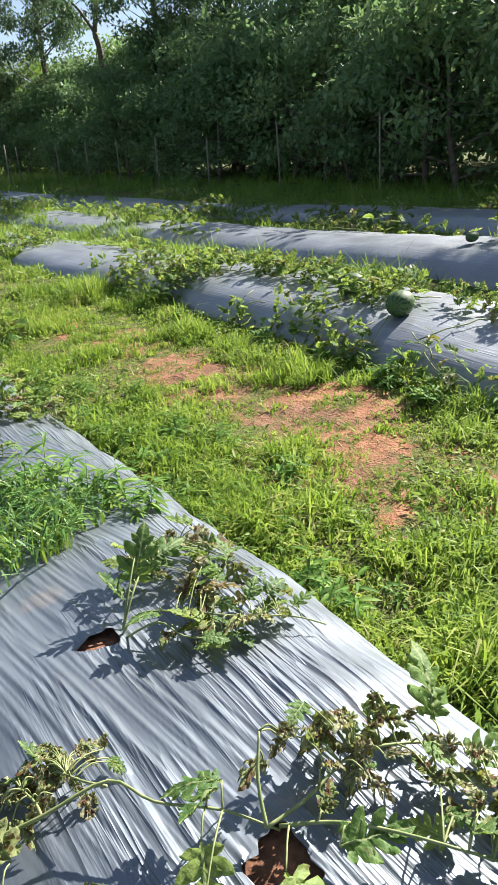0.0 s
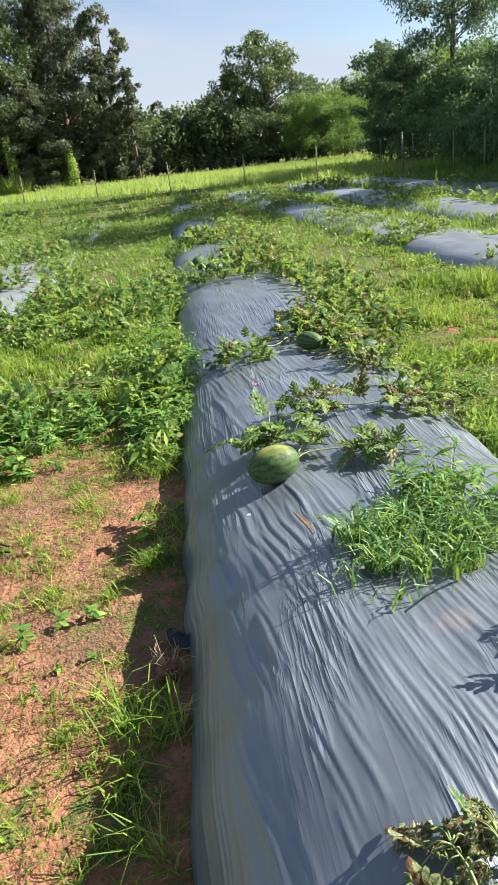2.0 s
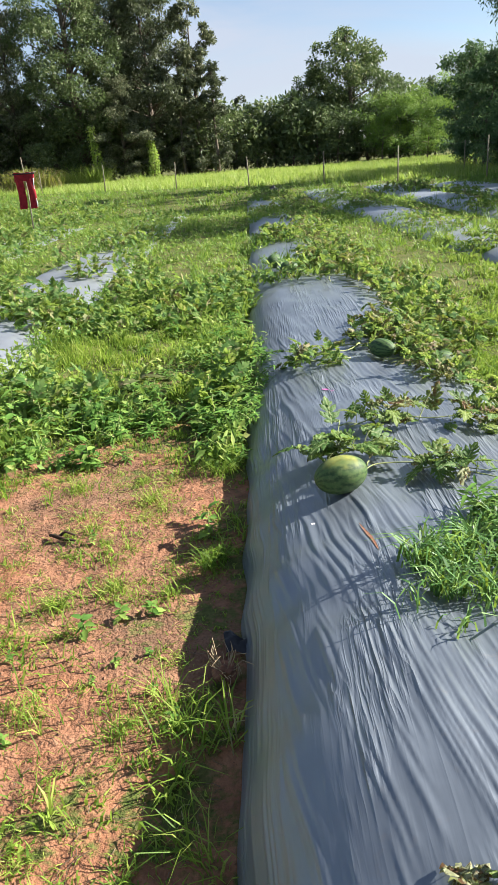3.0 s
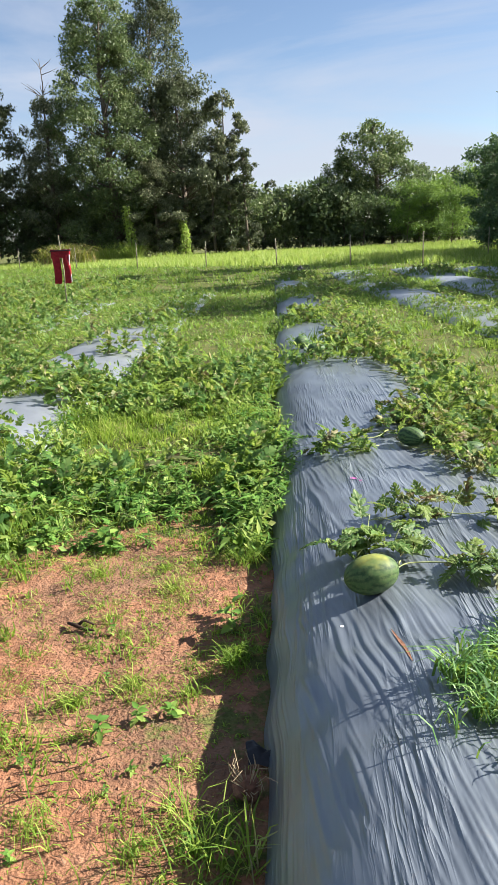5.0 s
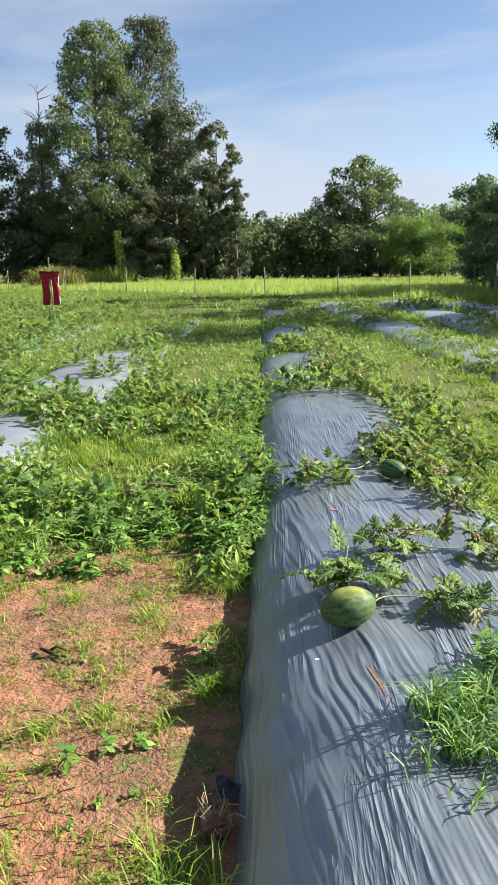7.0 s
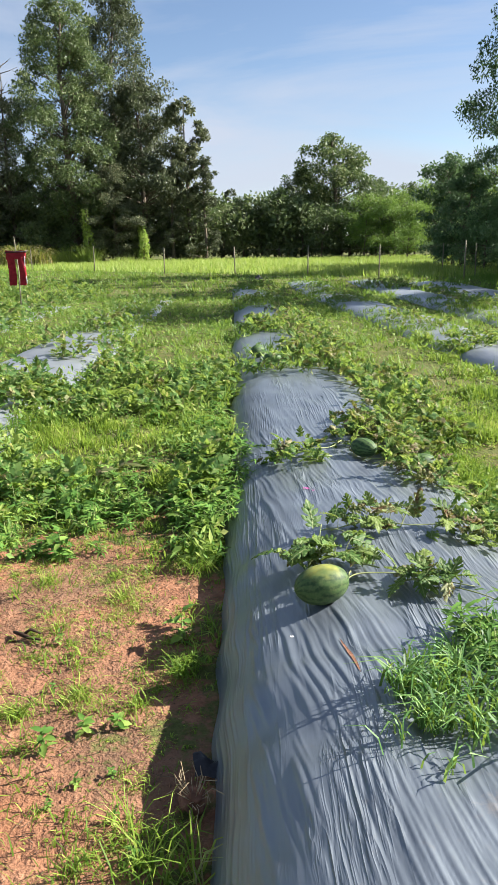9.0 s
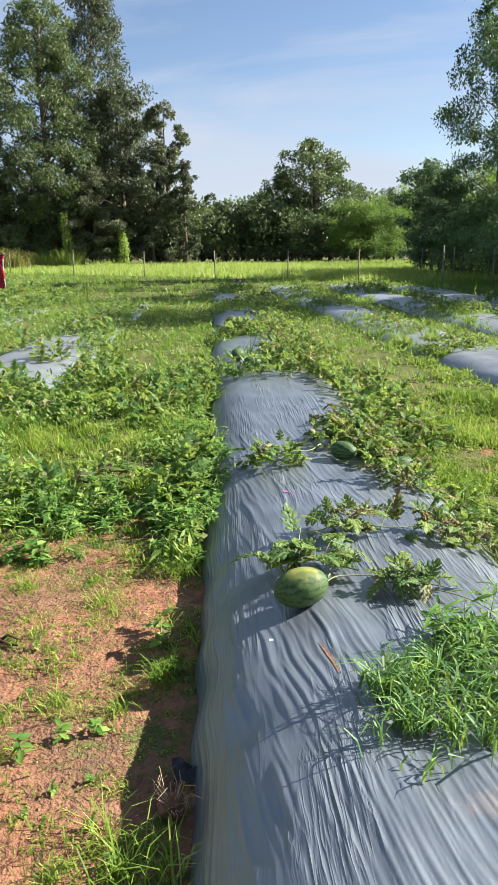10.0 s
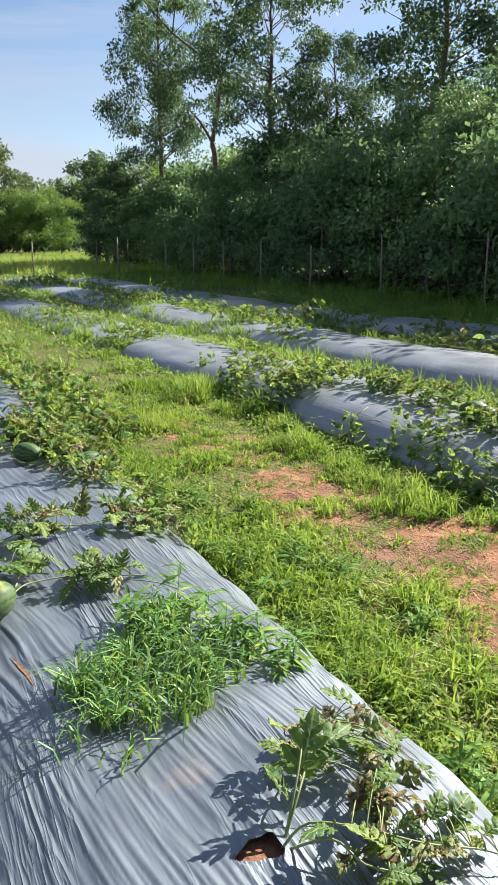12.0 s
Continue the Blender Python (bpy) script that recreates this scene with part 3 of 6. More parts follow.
# ---------------- trees ----------------
def tree_meshes(seed, h, r, base, trunk_r, limbs, leaves, leaf_len, mat, spread_clump=0.42, droop=0.3, lean=0.0, levels=1.0):
    """Trunk with limbs, and a crown of many folded leaves in clumps."""
    q = np.random.default_rng(seed)
    wood, crown = Soup(), Soup()
    n = 9
    zz = np.linspace(-0.15, h * 0.93, n)
    bend = np.cumsum(q.normal(0, 0.025 * h, (n, 2)), 0) * np.linspace(0, 1, n)[:, None]
    path = np.column_stack([bend[:, 0] + lean * zz, bend[:, 1], zz])
    wood.add(*tube(path, trunk_r * np.linspace(1.15, 0.12, n), 8))
    ends, weights = [], []
    for k in range(limbs):
        f = base + (0.97 - base) * (k + q.uniform(0, 0.8)) / limbs
        start = np.array([np.interp(f * h, path[:, 2], path[:, i]) for i in (0, 1)] + [f * h])
        az = k * 2.4 + q.uniform(-0.5, 0.5)
        t = (f - base) / (1 - base)
        reach = r * (0.35 + 0.65 * math.sin(math.pi * min(1, 0.22 + 0.78 * t) ** 0.9)) * q.uniform(0.65, 1.15)
        rise = reach * q.uniform(0.15, 0.75) * levels
        end = start + [math.cos(az) * reach, math.sin(az) * reach, rise]
        mid = (start + end) / 2 + q.normal(0, 0.06 * reach, 3) - [0, 0, 0.1 * reach]
        wood.add(*tube([start, mid, end], trunk_r * np.array([0.42, 0.24, 0.06]) * (1.1 - 0.6 * f), 5))
        for e in range(3):
            w = q.uniform(0.35, 1.05)
            p = start + (end - start) * w + q.normal(0, 0.18 * r, 3) * [1, 1, 0.7]
            a = start + (end - start) * w * 0.7
            wood.add(*tube([a, (a + p) / 2 + q.normal(0, 0.04, 3), p], trunk_r * np.array([0.12, 0.08, 0.03]), 3))
            ends.append(p)
            weights.append(0.5 + q.uniform(0, 1))
    ends.append(path[-1])
    weights.append(1.0)
    ends, weights = np.array(ends), np.array(weights)
    pick = q.choice(len(ends), leaves, p=weights / weights.sum())
    rc = spread_clump * r * (0.5 + 0.5 * weights[pick])
    off = unit(q.normal(size=(leaves, 3))) * (rc * q.uniform(0, 1, leaves) ** 0.45)[:, None] * [1, 1, 0.62]
    pos = ends[pick] + off
    pos[:, 2] = np.maximum(pos[:, 2], base * h * 0.7)
    crown.add(*leaf_cloud(pos, leaf_len, leaf_len * 0.5, q, droop, out=unit(off) * 0.6))
    return wood.mesh("trunk", M_bark, True), crown.mesh("crown", mat)


def clump_tree(seed, h, r, trunk_r, clumps, leaves, leaf_len, mat, outline, bare_top=0.0, low=0.05):
    """A tall tree whose crown is many separate clumps of leaves within an uneven outline (radius share by height share)."""
    q = np.random.default_rng(seed)
    wood, crown = Soup(), Soup()
    n = 10
    zz = np.linspace(-0.2, h, n)
    bend = np.cumsum(q.normal(0, 0.012 * h, (n, 2)), 0) * np.linspace(0, 1, n)[:, None]
    path = np.column_stack([bend, zz])
    wood.add(*tube(path, trunk_r * np.linspace(1.2, 0.10, n), 8))
    top = 1 - bare_top
    f = (low + (0.98 - low) * q.uniform(0, 1, clumps) ** 0.92) * top
    az = q.uniform(0, 6.283, clumps)
    lobe = 0.48 + 0.85 * vnoise(az * 1.3 + seed, f * 9.0, seed)
    reach = r * np.interp(f / top, *outline) * lobe * np.sqrt(q.uniform(0.08, 1.0, clumps))
    cen = np.stack([np.interp(f * h, zz, path[:, 0]) + np.cos(az) * reach, np.interp(f * h, zz, path[:, 1]) + np.sin(az) * reach, f * h], 1)
    size = r * q.uniform(0.08, 0.21, clumps) * (0.7 + 0.5 * np.interp(f / top, *outline))
    for c, share in zip(cen[::3], f[::3]):
        zb = max(0.03 * h, share * h - 0.10 * h)
        a0 = np.array([np.interp(zb, zz, path[:, 0]), np.interp(zb, zz, path[:, 1]), zb])
        wood.add(*tube([a0, (a0 + c) / 2 + q.normal(0, 0.02 * r, 3), c], trunk_r * np.array([0.30, 0.17, 0.05]) * (1.1 - 0.7 * share), 4))
    if bare_top:
        for k in range(16):
            zb = h * q.uniform(top * 0.92, 0.99)
            a0 = np.array([np.interp(zb, zz, path[:, 0]), np.interp(zb, zz, path[:, 1]), zb])
            an, L = q.uniform(0, 6.283), r * q.uniform(0.25, 0.6)
            e = a0 + [math.cos(an) * L, math.sin(an) * L, L * q.uniform(0.2, 0.7)]
            wood.add(*tube([a0, (a0 + e) / 2 + q.normal(0, 0.03 * r, 3), e], [0.05, 0.035, 0.012], 4))
    pick = q.choice(clumps, leaves, p=size ** 2 / (size ** 2).sum())
    d = unit(q.normal(size=(leaves, 3)) + [0, 0, 0.25])
    pos = cen[pick] + d * (size[pick] * q.uniform(0, 1, leaves) ** 0.4)[:, None] * [1, 1, 0.7]
    pos[:, 2] = np.maximum(pos[:, 2], 0.1)
    crown.add(*leaf_cloud(pos, leaf_len, leaf_len * 0.5, q, 0.25, out=d * 0.5))
    return wood.mesh("trunk", M_bark, True), crown.mesh("crown", mat)


def plant_tree(kind, label, meshes, x, y, scale=1.0, turn=0.0, group="", name="tree", cat="tree", tall=1.0):
    ob = thing(name, label, cat, group=group)
    ob.matrix_basis = Matrix.LocRotScale((x, y, 0), Euler((0, 0, turn)), (scale, scale, scale * tall))
    part("trunk", meshes[0], ob)
    part("crown", meshes[1], ob)
    return ob


# woods behind the east fence
WOOD = [tree_meshes(100 + k, 8.0, 2.6, 0.08, 0.12, 18, 15000, 0.16, M_tree, 0.27, 0.7) for k in range(3)]
BACK = [tree_meshes(110 + k, 8.0, 2.6, 0.08, 0.12, 14, 9000, 0.24, M_tree, 0.30, 0.7) for k in range(2)]
LAYERED = ([0, 0.33, 0.42, 0.6, 0.85, 1.0], [0.3, 0.7, 0.95, 1.0, 0.75, 0.35])
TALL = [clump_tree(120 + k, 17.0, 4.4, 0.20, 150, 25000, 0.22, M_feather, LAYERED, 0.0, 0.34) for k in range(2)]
SHRUB = [tree_meshes(140 + k, 3.2, 1.5, 0.05, 0.06, 14, 3400, 0.16, M_tree, 0.38, 0.3) for k in range(3)]
BRIGHT = [tree_meshes(160 + k, 5.5, 2.0, 0.06, 0.07, 16, 7000, 0.20, M_bright, 0.42, 0.1, levels=1.6) for k in range(2)]
COLUMN = ([0, 0.12, 0.35, 0.6, 0.8, 0.93, 1.0], [0.75, 0.85, 1.0, 0.95, 0.72, 0.45, 0.2])
BROAD = [clump_tree(180, 26.0, 5.6, 0.42, 330, 48000, 0.32, M_treefar, COLUMN), clump_tree(185, 17.0, 5.0, 0.32, 190, 26000, 0.34, M_grey, COLUMN), clump_tree(191, 20.5, 4.6, 0.28, 150, 19000, 0.34, M_grey, COLUMN, 0.17), clump_tree(183, 26.0, 6.6, 0.40, 280, 40000, 0.34, M_grey, COLUMN)]
SLIM = clump_tree(197, 16.0, 2.6, 0.20, 80, 9000, 0.34, M_grey, ([0, 0.3, 0.42, 0.55, 0.8, 1], [1.0, 1.0, 0.45, 0.8, 0.8, 0.3]))
FARSHRUB = [tree_meshes(145 + k, 3.2, 1.5, 0.05, 0.06, 12, 1500, 0.26, M_treefar, 0.40, 0.3) for k in range(3)]
ROUND = [clump_tree(190 + k, 11.0, 4.6, 0.28, 130, 13000, 0.34, M_treefar, ([0, 0.2, 0.6, 0.85, 1.0], [0.85, 1.0, 0.9, 0.62, 0.2])) for k in range(2)]



def forked_tree():
    """A crooked tree: bare stem, two forks, thin leaf tufts along the upper limbs."""
    q = np.random.default_rng(133)
    wood, crown = Soup(), Soup()
    limbs = [([(0, 0, -0.2), (-0.1, 0, 3), (0.05, 0, 5.2), (-0.1, 0, 6.2)], [0.19, 0.16, 0.14, 0.13], 0),
             ([(-0.1, 0, 6.2), (-0.7, 0.1, 7.2), (-1.5, 0.2, 8.0)], [0.08, 0.06, 0.02], 3),
             ([(-0.1, 0, 6.2), (0.2, 0, 7.6), (0.45, 0, 9.2)], [0.12, 0.11, 0.10], 1),
             ([(0.45, 0, 9.2), (-0.6, 0.2, 10.2), (-1.9, 0.3, 11.2), (-3.4, 0.4, 12.8)], [0.08, 0.07, 0.05, 0.02], 9),
             ([(0.45, 0, 9.2), (0.9, -0.2, 10.6), (1.2, -0.3, 12.2), (1.6, -0.2, 14.2)], [0.08, 0.06, 0.05, 0.02], 9),
             ([(0.9, -0.2, 10.6), (1.9, 0.4, 11.6), (2.8, 0.6, 12.4)], [0.04, 0.03, 0.012], 5)]
    limbs += [([(-1.9, 0.3, 11.2), (-1.6, -0.5, 12.6), (-1.2, -0.7, 13.8)], [0.04, 0.03, 0.012], 6)]
    for pts, rad, tufts_here in limbs:
        p = smooth_path(pts)
        wood.add(*tube(p, np.interp(np.linspace(0, 1, len(p)), np.linspace(0, 1, len(rad)), rad), 7))
        for k in range(tufts_here):
            c = p[int(len(p) * q.uniform(0.45, 0.999))] + q.normal(0, 0.45, 3)
            n = int(q.integers(60, 150))
            d = unit(q.normal(size=(n, 3)))
            crown.add(*leaf_cloud(c + d * (q.uniform(0.25, 0.6) * q.uniform(0, 1, n) ** 0.5)[:, None] * [1, 1, 0.6], 0.22, 0.10, q, 0.4, out=d * 0.5))
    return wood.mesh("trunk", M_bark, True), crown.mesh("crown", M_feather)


FORKED = forked_tree()
w = random.Random(3)
LAB_WOOD = "dense dark green leafy tree behind the wire fence"
for k in range(22):
    y = -9 + 2.55 * k + w.uniform(-0.8, 0.8)
    plant_tree("wood", LAB_WOOD, WOOD[k % 3], 15.2 + w.uniform(-0.6, 1.2), y, w.uniform(0.64, 0.86) * (0.72 if y > 24 else 0.9 if 6 < y < 17 else 0.96), w.uniform(0, 6.28), "woodland trees")
for k in range(12):
    y = -9 + 3.6 * k + w.uniform(-1, 1)
    plant_tree("wood", LAB_WOOD, BACK[k % 2], 19.4 + w.uniform(-1, 1.5), y, w.uniform(0.85, 1.05) * (0.8 if y > 17 else 1), w.uniform(0, 6.28), "woodland trees")
for k in range(34):
    plant_tree("shrub", "thick green undergrowth shrub along the fence", SHRUB[k % 3], 13.1 + w.uniform(-0.6, 1.0), -8 + 1.62 * k + w.uniform(-0.6, 0.6), w.uniform(0.55, 1.35), w.uniform(0, 6.28), "undergrowth shrubs", "shrub", "shrub")
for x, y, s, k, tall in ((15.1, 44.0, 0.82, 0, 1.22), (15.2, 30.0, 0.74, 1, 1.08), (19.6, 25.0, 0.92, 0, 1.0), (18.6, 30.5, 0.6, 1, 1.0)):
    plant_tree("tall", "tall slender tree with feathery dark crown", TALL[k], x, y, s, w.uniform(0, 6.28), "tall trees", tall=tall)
plant_tree("forked", "tall forked tree with pale limbs and sparse crown", FORKED, 15.2, 36.6, 1.0, -0.42, "tall trees")
for x, y, s in ((16.5, 47, 1.1), (17.5, 41, 1.08), (19, 35, 1.05), (20, 29, 1.0), (22, 24, 1.0)):
    plant_tree("bright", "bright yellow-green bamboo-like thicket", BRIGHT[int(x * 10) % 2], x, y, s, w.uniform(0, 6.28), "bright thickets", "thicket", "bush")

for k in range(30):
    plant_tree("shrub", "thick green undergrowth shrub along the fence", SHRUB[k % 3], 15.4 + w.uniform(-0.8, 2.0), -8 + 1.8 * k + w.uniform(-0.6, 0.6), w.uniform(1.0, 1.7), w.uniform(0, 6.28), "undergrowth shrubs", "shrub", "shrub")
for k in range(12):
    plant_tree("shrub", "thick green undergrowth shrub along the fence", SHRUB[k % 3], 20.5 + w.uniform(-1.5, 2.5), -8 + 1.9 * k + w.uniform(-0.6, 0.6), w.uniform(1.3, 2.0), w.uniform(0, 6.28), "undergrowth shrubs", "shrub", "shrub")
far_rnd = random.Random(8)
for k in range(12, 20):
    plant_tree("shrub", "thick green undergrowth shrub along the fence", SHRUB[k % 3], 20.5 + far_rnd.uniform(-1.5, 2.5), -8 + 1.9 * k + far_rnd.uniform(-0.6, 0.6), far_rnd.uniform(1.3, 2.0), far_rnd.uniform(0, 6.28), "undergrowth shrubs", "shrub", "shrub")
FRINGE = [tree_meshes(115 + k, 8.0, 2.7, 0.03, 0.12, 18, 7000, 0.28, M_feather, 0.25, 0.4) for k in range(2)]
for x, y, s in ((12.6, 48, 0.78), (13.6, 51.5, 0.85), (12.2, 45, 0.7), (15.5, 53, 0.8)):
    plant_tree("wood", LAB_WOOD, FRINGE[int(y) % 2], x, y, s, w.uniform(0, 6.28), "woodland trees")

# far trees beyond the bright field
for x, y, s, tall, k in ((-17.6, 79, 1.0, 0.97, 0), (-14.4, 88, 1.0, 1.08, 3), (-24.4, 82, 0.86, 1.14, 2), (-10.6, 82, 1.0, 1.06, 1), (-32.2, 80, 1.1, 1.1, 1), (-37.5, 84, 1.1, 1.1, 1), (-13.2, 78, 0.62, 0.9, 1)):
    plant_tree("broad", "tall broad-leaved tree with dense dark crown" if k != 2 else "broad-leaved tree with bare twigs at its top", BROAD[k], x, y, s, w.uniform(0, 6.28), "far field trees", tall=tall)
for x, y, s, tall in ((-6.0, 80.5, 1.0, 1.0), (-4.2, 79, 0.75, 0.86), (-7.6, 79.5, 0.8, 0.9), (-1.6, 92, 0.5, 1.0), (-2.6, 90, 0.42, 0.95)):
    plant_tree("slim", "slim tall tree with open dark crown", SLIM, x, y, s, w.uniform(0, 6.28), "far field trees", tall=tall)
for x, y, s, k in ((-21, 90, 0.95, 0), (-14.5, 88, 1.0, 1), (-9.5, 90, 0.9, 0), (-6, 86, 0.7, 1), (-26, 86, 0.9, 1), (-35, 80, 1.25, 1), (-40, 79, 1.35, 0), (-29, 92, 0.9, 0), (11.0, 90, 1.22, 0), (6.8, 92, 0.95, 1), (3.6, 93, 0.72, 0), (16, 96, 0.82, 0), (21, 98, 0.8, 1), (0.0, 94, 0.66, 1), (3.0, 98, 0.62, 0), (26, 90, 0.9, 0), (-3, 96, 0.62, 0), (33, 84, 0.9, 1)):
    plant_tree("round", "rounded dark green tree at the field's far side", ROUND[k], x, y, s, w.uniform(0, 6.28), "far rounded trees")
for k in range(30):
    plant_tree("shrub", "low dark hedge shrub under far trees", FARSHRUB[k % 3], -46 + 2.5 * k + w.uniform(-1, 1), 79 + 0.25 * k + w.uniform(-2, 2), w.uniform(1.3, 2.2), w.uniform(0, 6.28), "far hedge", "shrub", "shrub")
for k in range(8):
    plant_tree("shrub", "low dark hedge shrub under far trees", FARSHRUB[k % 3], 1.5 + 2.0 * k + far_rnd.uniform(-0.6, 0.6), 87 + far_rnd.uniform(-2, 2), far_rnd.uniform(1.3, 1.9), far_rnd.uniform(0, 6.28), "far hedge", "shrub", "shrub")
for x, y, s in ((12.3, 80, 1.05), (15.5, 80, 1.15), (20, 82, 1.3), (24, 82, 1.3), (15, 72, 0.9), (19, 66, 1.1)):
    plant_tree("bright", "bright yellow-green bamboo-like thicket", BRIGHT[int(x) % 2], x, y, s, w.uniform(0, 6.28), "bright thickets", "thicket", "bush")

# ---------------- fences ----------------
def fence_posts(spots, height, rad, label, group, wires):
    f = thing("wire_fence", label, "fence", group=group)
    tops = []
    q = random.Random(5)
    for x, y, hh in spots:
        dx, dy = q.uniform(-0.04, 0.04), q.uniform(-0.04, 0.04)
        h = height * hh
        v, fa = tube([(x, y, -0.1), (x + dx * 0.5, y + dy * 0.5, h * 0.5), (x + dx, y + dy, h)], [rad, rad * 0.95, rad * 0.8], 7)
        part("post", Soup().add(v, fa).mesh("post", M_post, True), f)
        tops.append((x + dx, y + dy, h))
    for z in wires:
        pts = []
        for a, b in zip(tops, tops[1:]):
            for u in np.linspace(0, 1, 6)[:-1]:
                pts.append((a[0] + (b[0] - a[0]) * u, a[1] + (b[1] - a[1]) * u, z * (a[2] + (b[2] - a[2]) * u) - 0.06 * 4 * u * (1 - u)))
        v, fa = tube(pts, 0.0022, 3)
        part("wire", Soup().add(v, fa).mesh("wire", M_wire), f)
    return f


EAST = [(10.9, 2.0, 1.0), (11.0, 6.5, 1.0), (11.0, 12.8, 1.0), (11.4, 17.1, 0.97), (10.9, 20.0, 0.82), (10.7, 22.9, 0.88), (10.4, 25.2, 0.9), (10.2, 27.5, 0.9), (10.0, 30.0, 0.9), (9.8, 34.5, 0.9), (9.5, 39.0, 0.9)]
fence_posts(EAST, 1.75, 0.024, "thin weathered wooden posts with sagging wire before the woods", "fences", (0.9,))
NORTH = [(9.0, 33.5, 1.1), (5.9, 37.0, 1.0), (2.75, 40.3, 1.0), (-1.1, 43.6, 1.0), (-5.5, 47.3, 1.0), (-10.6, 51.5, 1.1), (-16, 56.0, 1.0), (-22, 61.0, 1.0)]
fence_posts(NORTH, 1.55, 0.035, "thin weathered posts with wire before the bright field", "fences", (0.92,))

# ---------------- melons ----------------
def melon_mat(name, dark, spot):
    """Striped rind; spot: how strongly the rind turns pale yellow towards its top."""
    m, t, b, out = node_mat(name)
    co = n_coords(t)
    wave = t.nodes.new("ShaderNodeTexNoise")
    wave.inputs["Scale"].default_value, wave.inputs["Detail"].default_value = 14, 5
    t.links.new(co, wave.inputs["Vector"])
    sep = t.nodes.new("ShaderNodeSeparateXYZ")
    t.links.new(co, sep.inputs[0])
    ang = t.nodes.new("ShaderNodeMath")
    ang.operation = "ARCTAN2"
    t.links.new(sep.outputs["Y"], ang.inputs[0])
    t.links.new(sep.outputs["Z"], ang.inputs[1])
    add = t.nodes.new("ShaderNodeMath")
    add.operation = "MULTIPLY_ADD"
    add.inputs[1].default_value = 13.0
    t.links.new(ang.outputs[0], add.inputs[0])
    t.links.new(n_range(t, wave.outputs["Fac"], 0, 1, -7.0, 7.0), add.inputs[2])
    sn = t.nodes.new("ShaderNodeMath")
    sn.operation = "SINE"
    t.links.new(add.outputs[0], sn.inputs[0])
    col = n_ramp(t, n_range(t, sn.outputs[0], -1, 1), dark)
    side = t.nodes.new("ShaderNodeMath")
    side.operation = "MULTIPLY_ADD"
    side.inputs[1].default_value = 9.0
    t.links.new(sep.outputs["Z"], side.inputs[0])
    t.links.new(n_range(t, wave.outputs["Fac"], 0.3, 0.7, -0.2, 0.2), side.inputs[2])
    col = n_mix(t, n_range(t, side.outputs[0], 0.46, 0.80, 0, spot), col, (0.36, 0.35, 0.07))
    col = n_mix(t, n_range(t, n_noise(t, 70, 4, co, 0.7), 0.45, 0.7, 0, 0.6), col, (0.13, 0.17, 0.06))
    t.links.new(col, b.inputs["Base Color"])
    b.inputs["Roughness"].default_value, b.inputs["Specular IOR Level"].default_value = 0.6, 0.25
    n_bump(t, b, wave.outputs["Fac"], 0.12, 0.003)
    return m


M_melon = melon_mat("melon_rind", [(0.25, (0.07, 0.13, 0.04)), (0.55, (0.035, 0.08, 0.025)), (0.9, (0.02, 0.05, 0.018))], 0.0)
M_ripe = melon_mat("ripe_melon_rind", [(0.2, (0.062, 0.112, 0.034)), (0.55, (0.048, 0.090, 0.027)), (0.9, (0.030, 0.064, 0.020))], 0.75)


def melon(x, y, z, length, dia, turn, label, tilt=0.0, mat=None):
    bm = bmesh.new()
    bmesh.ops.create_uvsphere(bm, u_segments=32, v_segments=20, radius=0.5)
    for v in bm.verts:
        c = v.co
        k = 1 + 0.02 * math.sin(3 * c.x + 2 * c.y)
        v.co = Vector((c.z * length * k, c.x * dia, c.y * dia * 0.96))
    for f in bm.faces:
        f.smooth = True
    me = bpy.data.meshes.new("rind")
    bm.to_mesh(me)
    bm.free()
    me.materials.append(mat or M_melon)
    ob = thing("watermelon", label, "watermelon", group="watermelons")
    ob.matrix_basis = pose(x, y, z + dia * 0.46, 0, tilt, turn)
    part("rind", me, ob)
    v, f = tube([(length * 0.49, 0, 0), (length * 0.54, 0.01, 0.015), (length * 0.60, 0.03, 0.01)], [0.005, 0.004, 0.0035], 5)
    part("stem", Soup().add(v, f).mesh("stem", M_stem, True), ob, "short dry green stem")
    return ob


melon(-0.575, 3.19, on_bed("main", -0.575, 3.19) - 0.005, 0.225, 0.165, 12, "ripe striped green watermelon lying on grey plastic film", -8, M_ripe)
melon(-0.03, 5.47, on_bed("main", -0.03, 5.47), 0.21, 0.14, -50, "dark green watermelon among withering vines")

# ---------------- grass ----------------
def bed_mask(x, y, inset=0.02):
    """True where a bed's film lies."""
    m = np.zeros(len(x), bool)
    wob = 0.5 * (vnoise(x * 2.0, y * 0.8, 91) - 0.5)
    for key, (cx, hw, y0, y1) in BEDS.items():
        on = (np.abs(x - mid_x(key, y)) < hw - inset) & (y > y0) & (y < y1)
        lies = np.zeros(len(x), bool)
        for a, b in OPEN[key]:
            lies |= (y + wob > a) & (y + wob < b)
        on &= lies
        if key == "west":
            on &= ((x < -2.95) | (y < 9)) & (np.abs(x - cx) < 0.7) & ((x < -3.35) | (y < 14.5))
        elif key != "main":
            on &= (y < 9) | ((vnoise(x * 1.6 + cx, y * 0.9, 92) < 0.74) & (x - mid_x(key, y) < 0.5 + 0.3 * (vnoise(x * 0, y * 1.3, 93) - 0.5)) & ((y < 11.6) | (x - mid_x(key, y) > -0.60 + 0.25 * (vnoise(x * 0, y * 1.1, 94) - 0.5))))
        m |= on
    return m


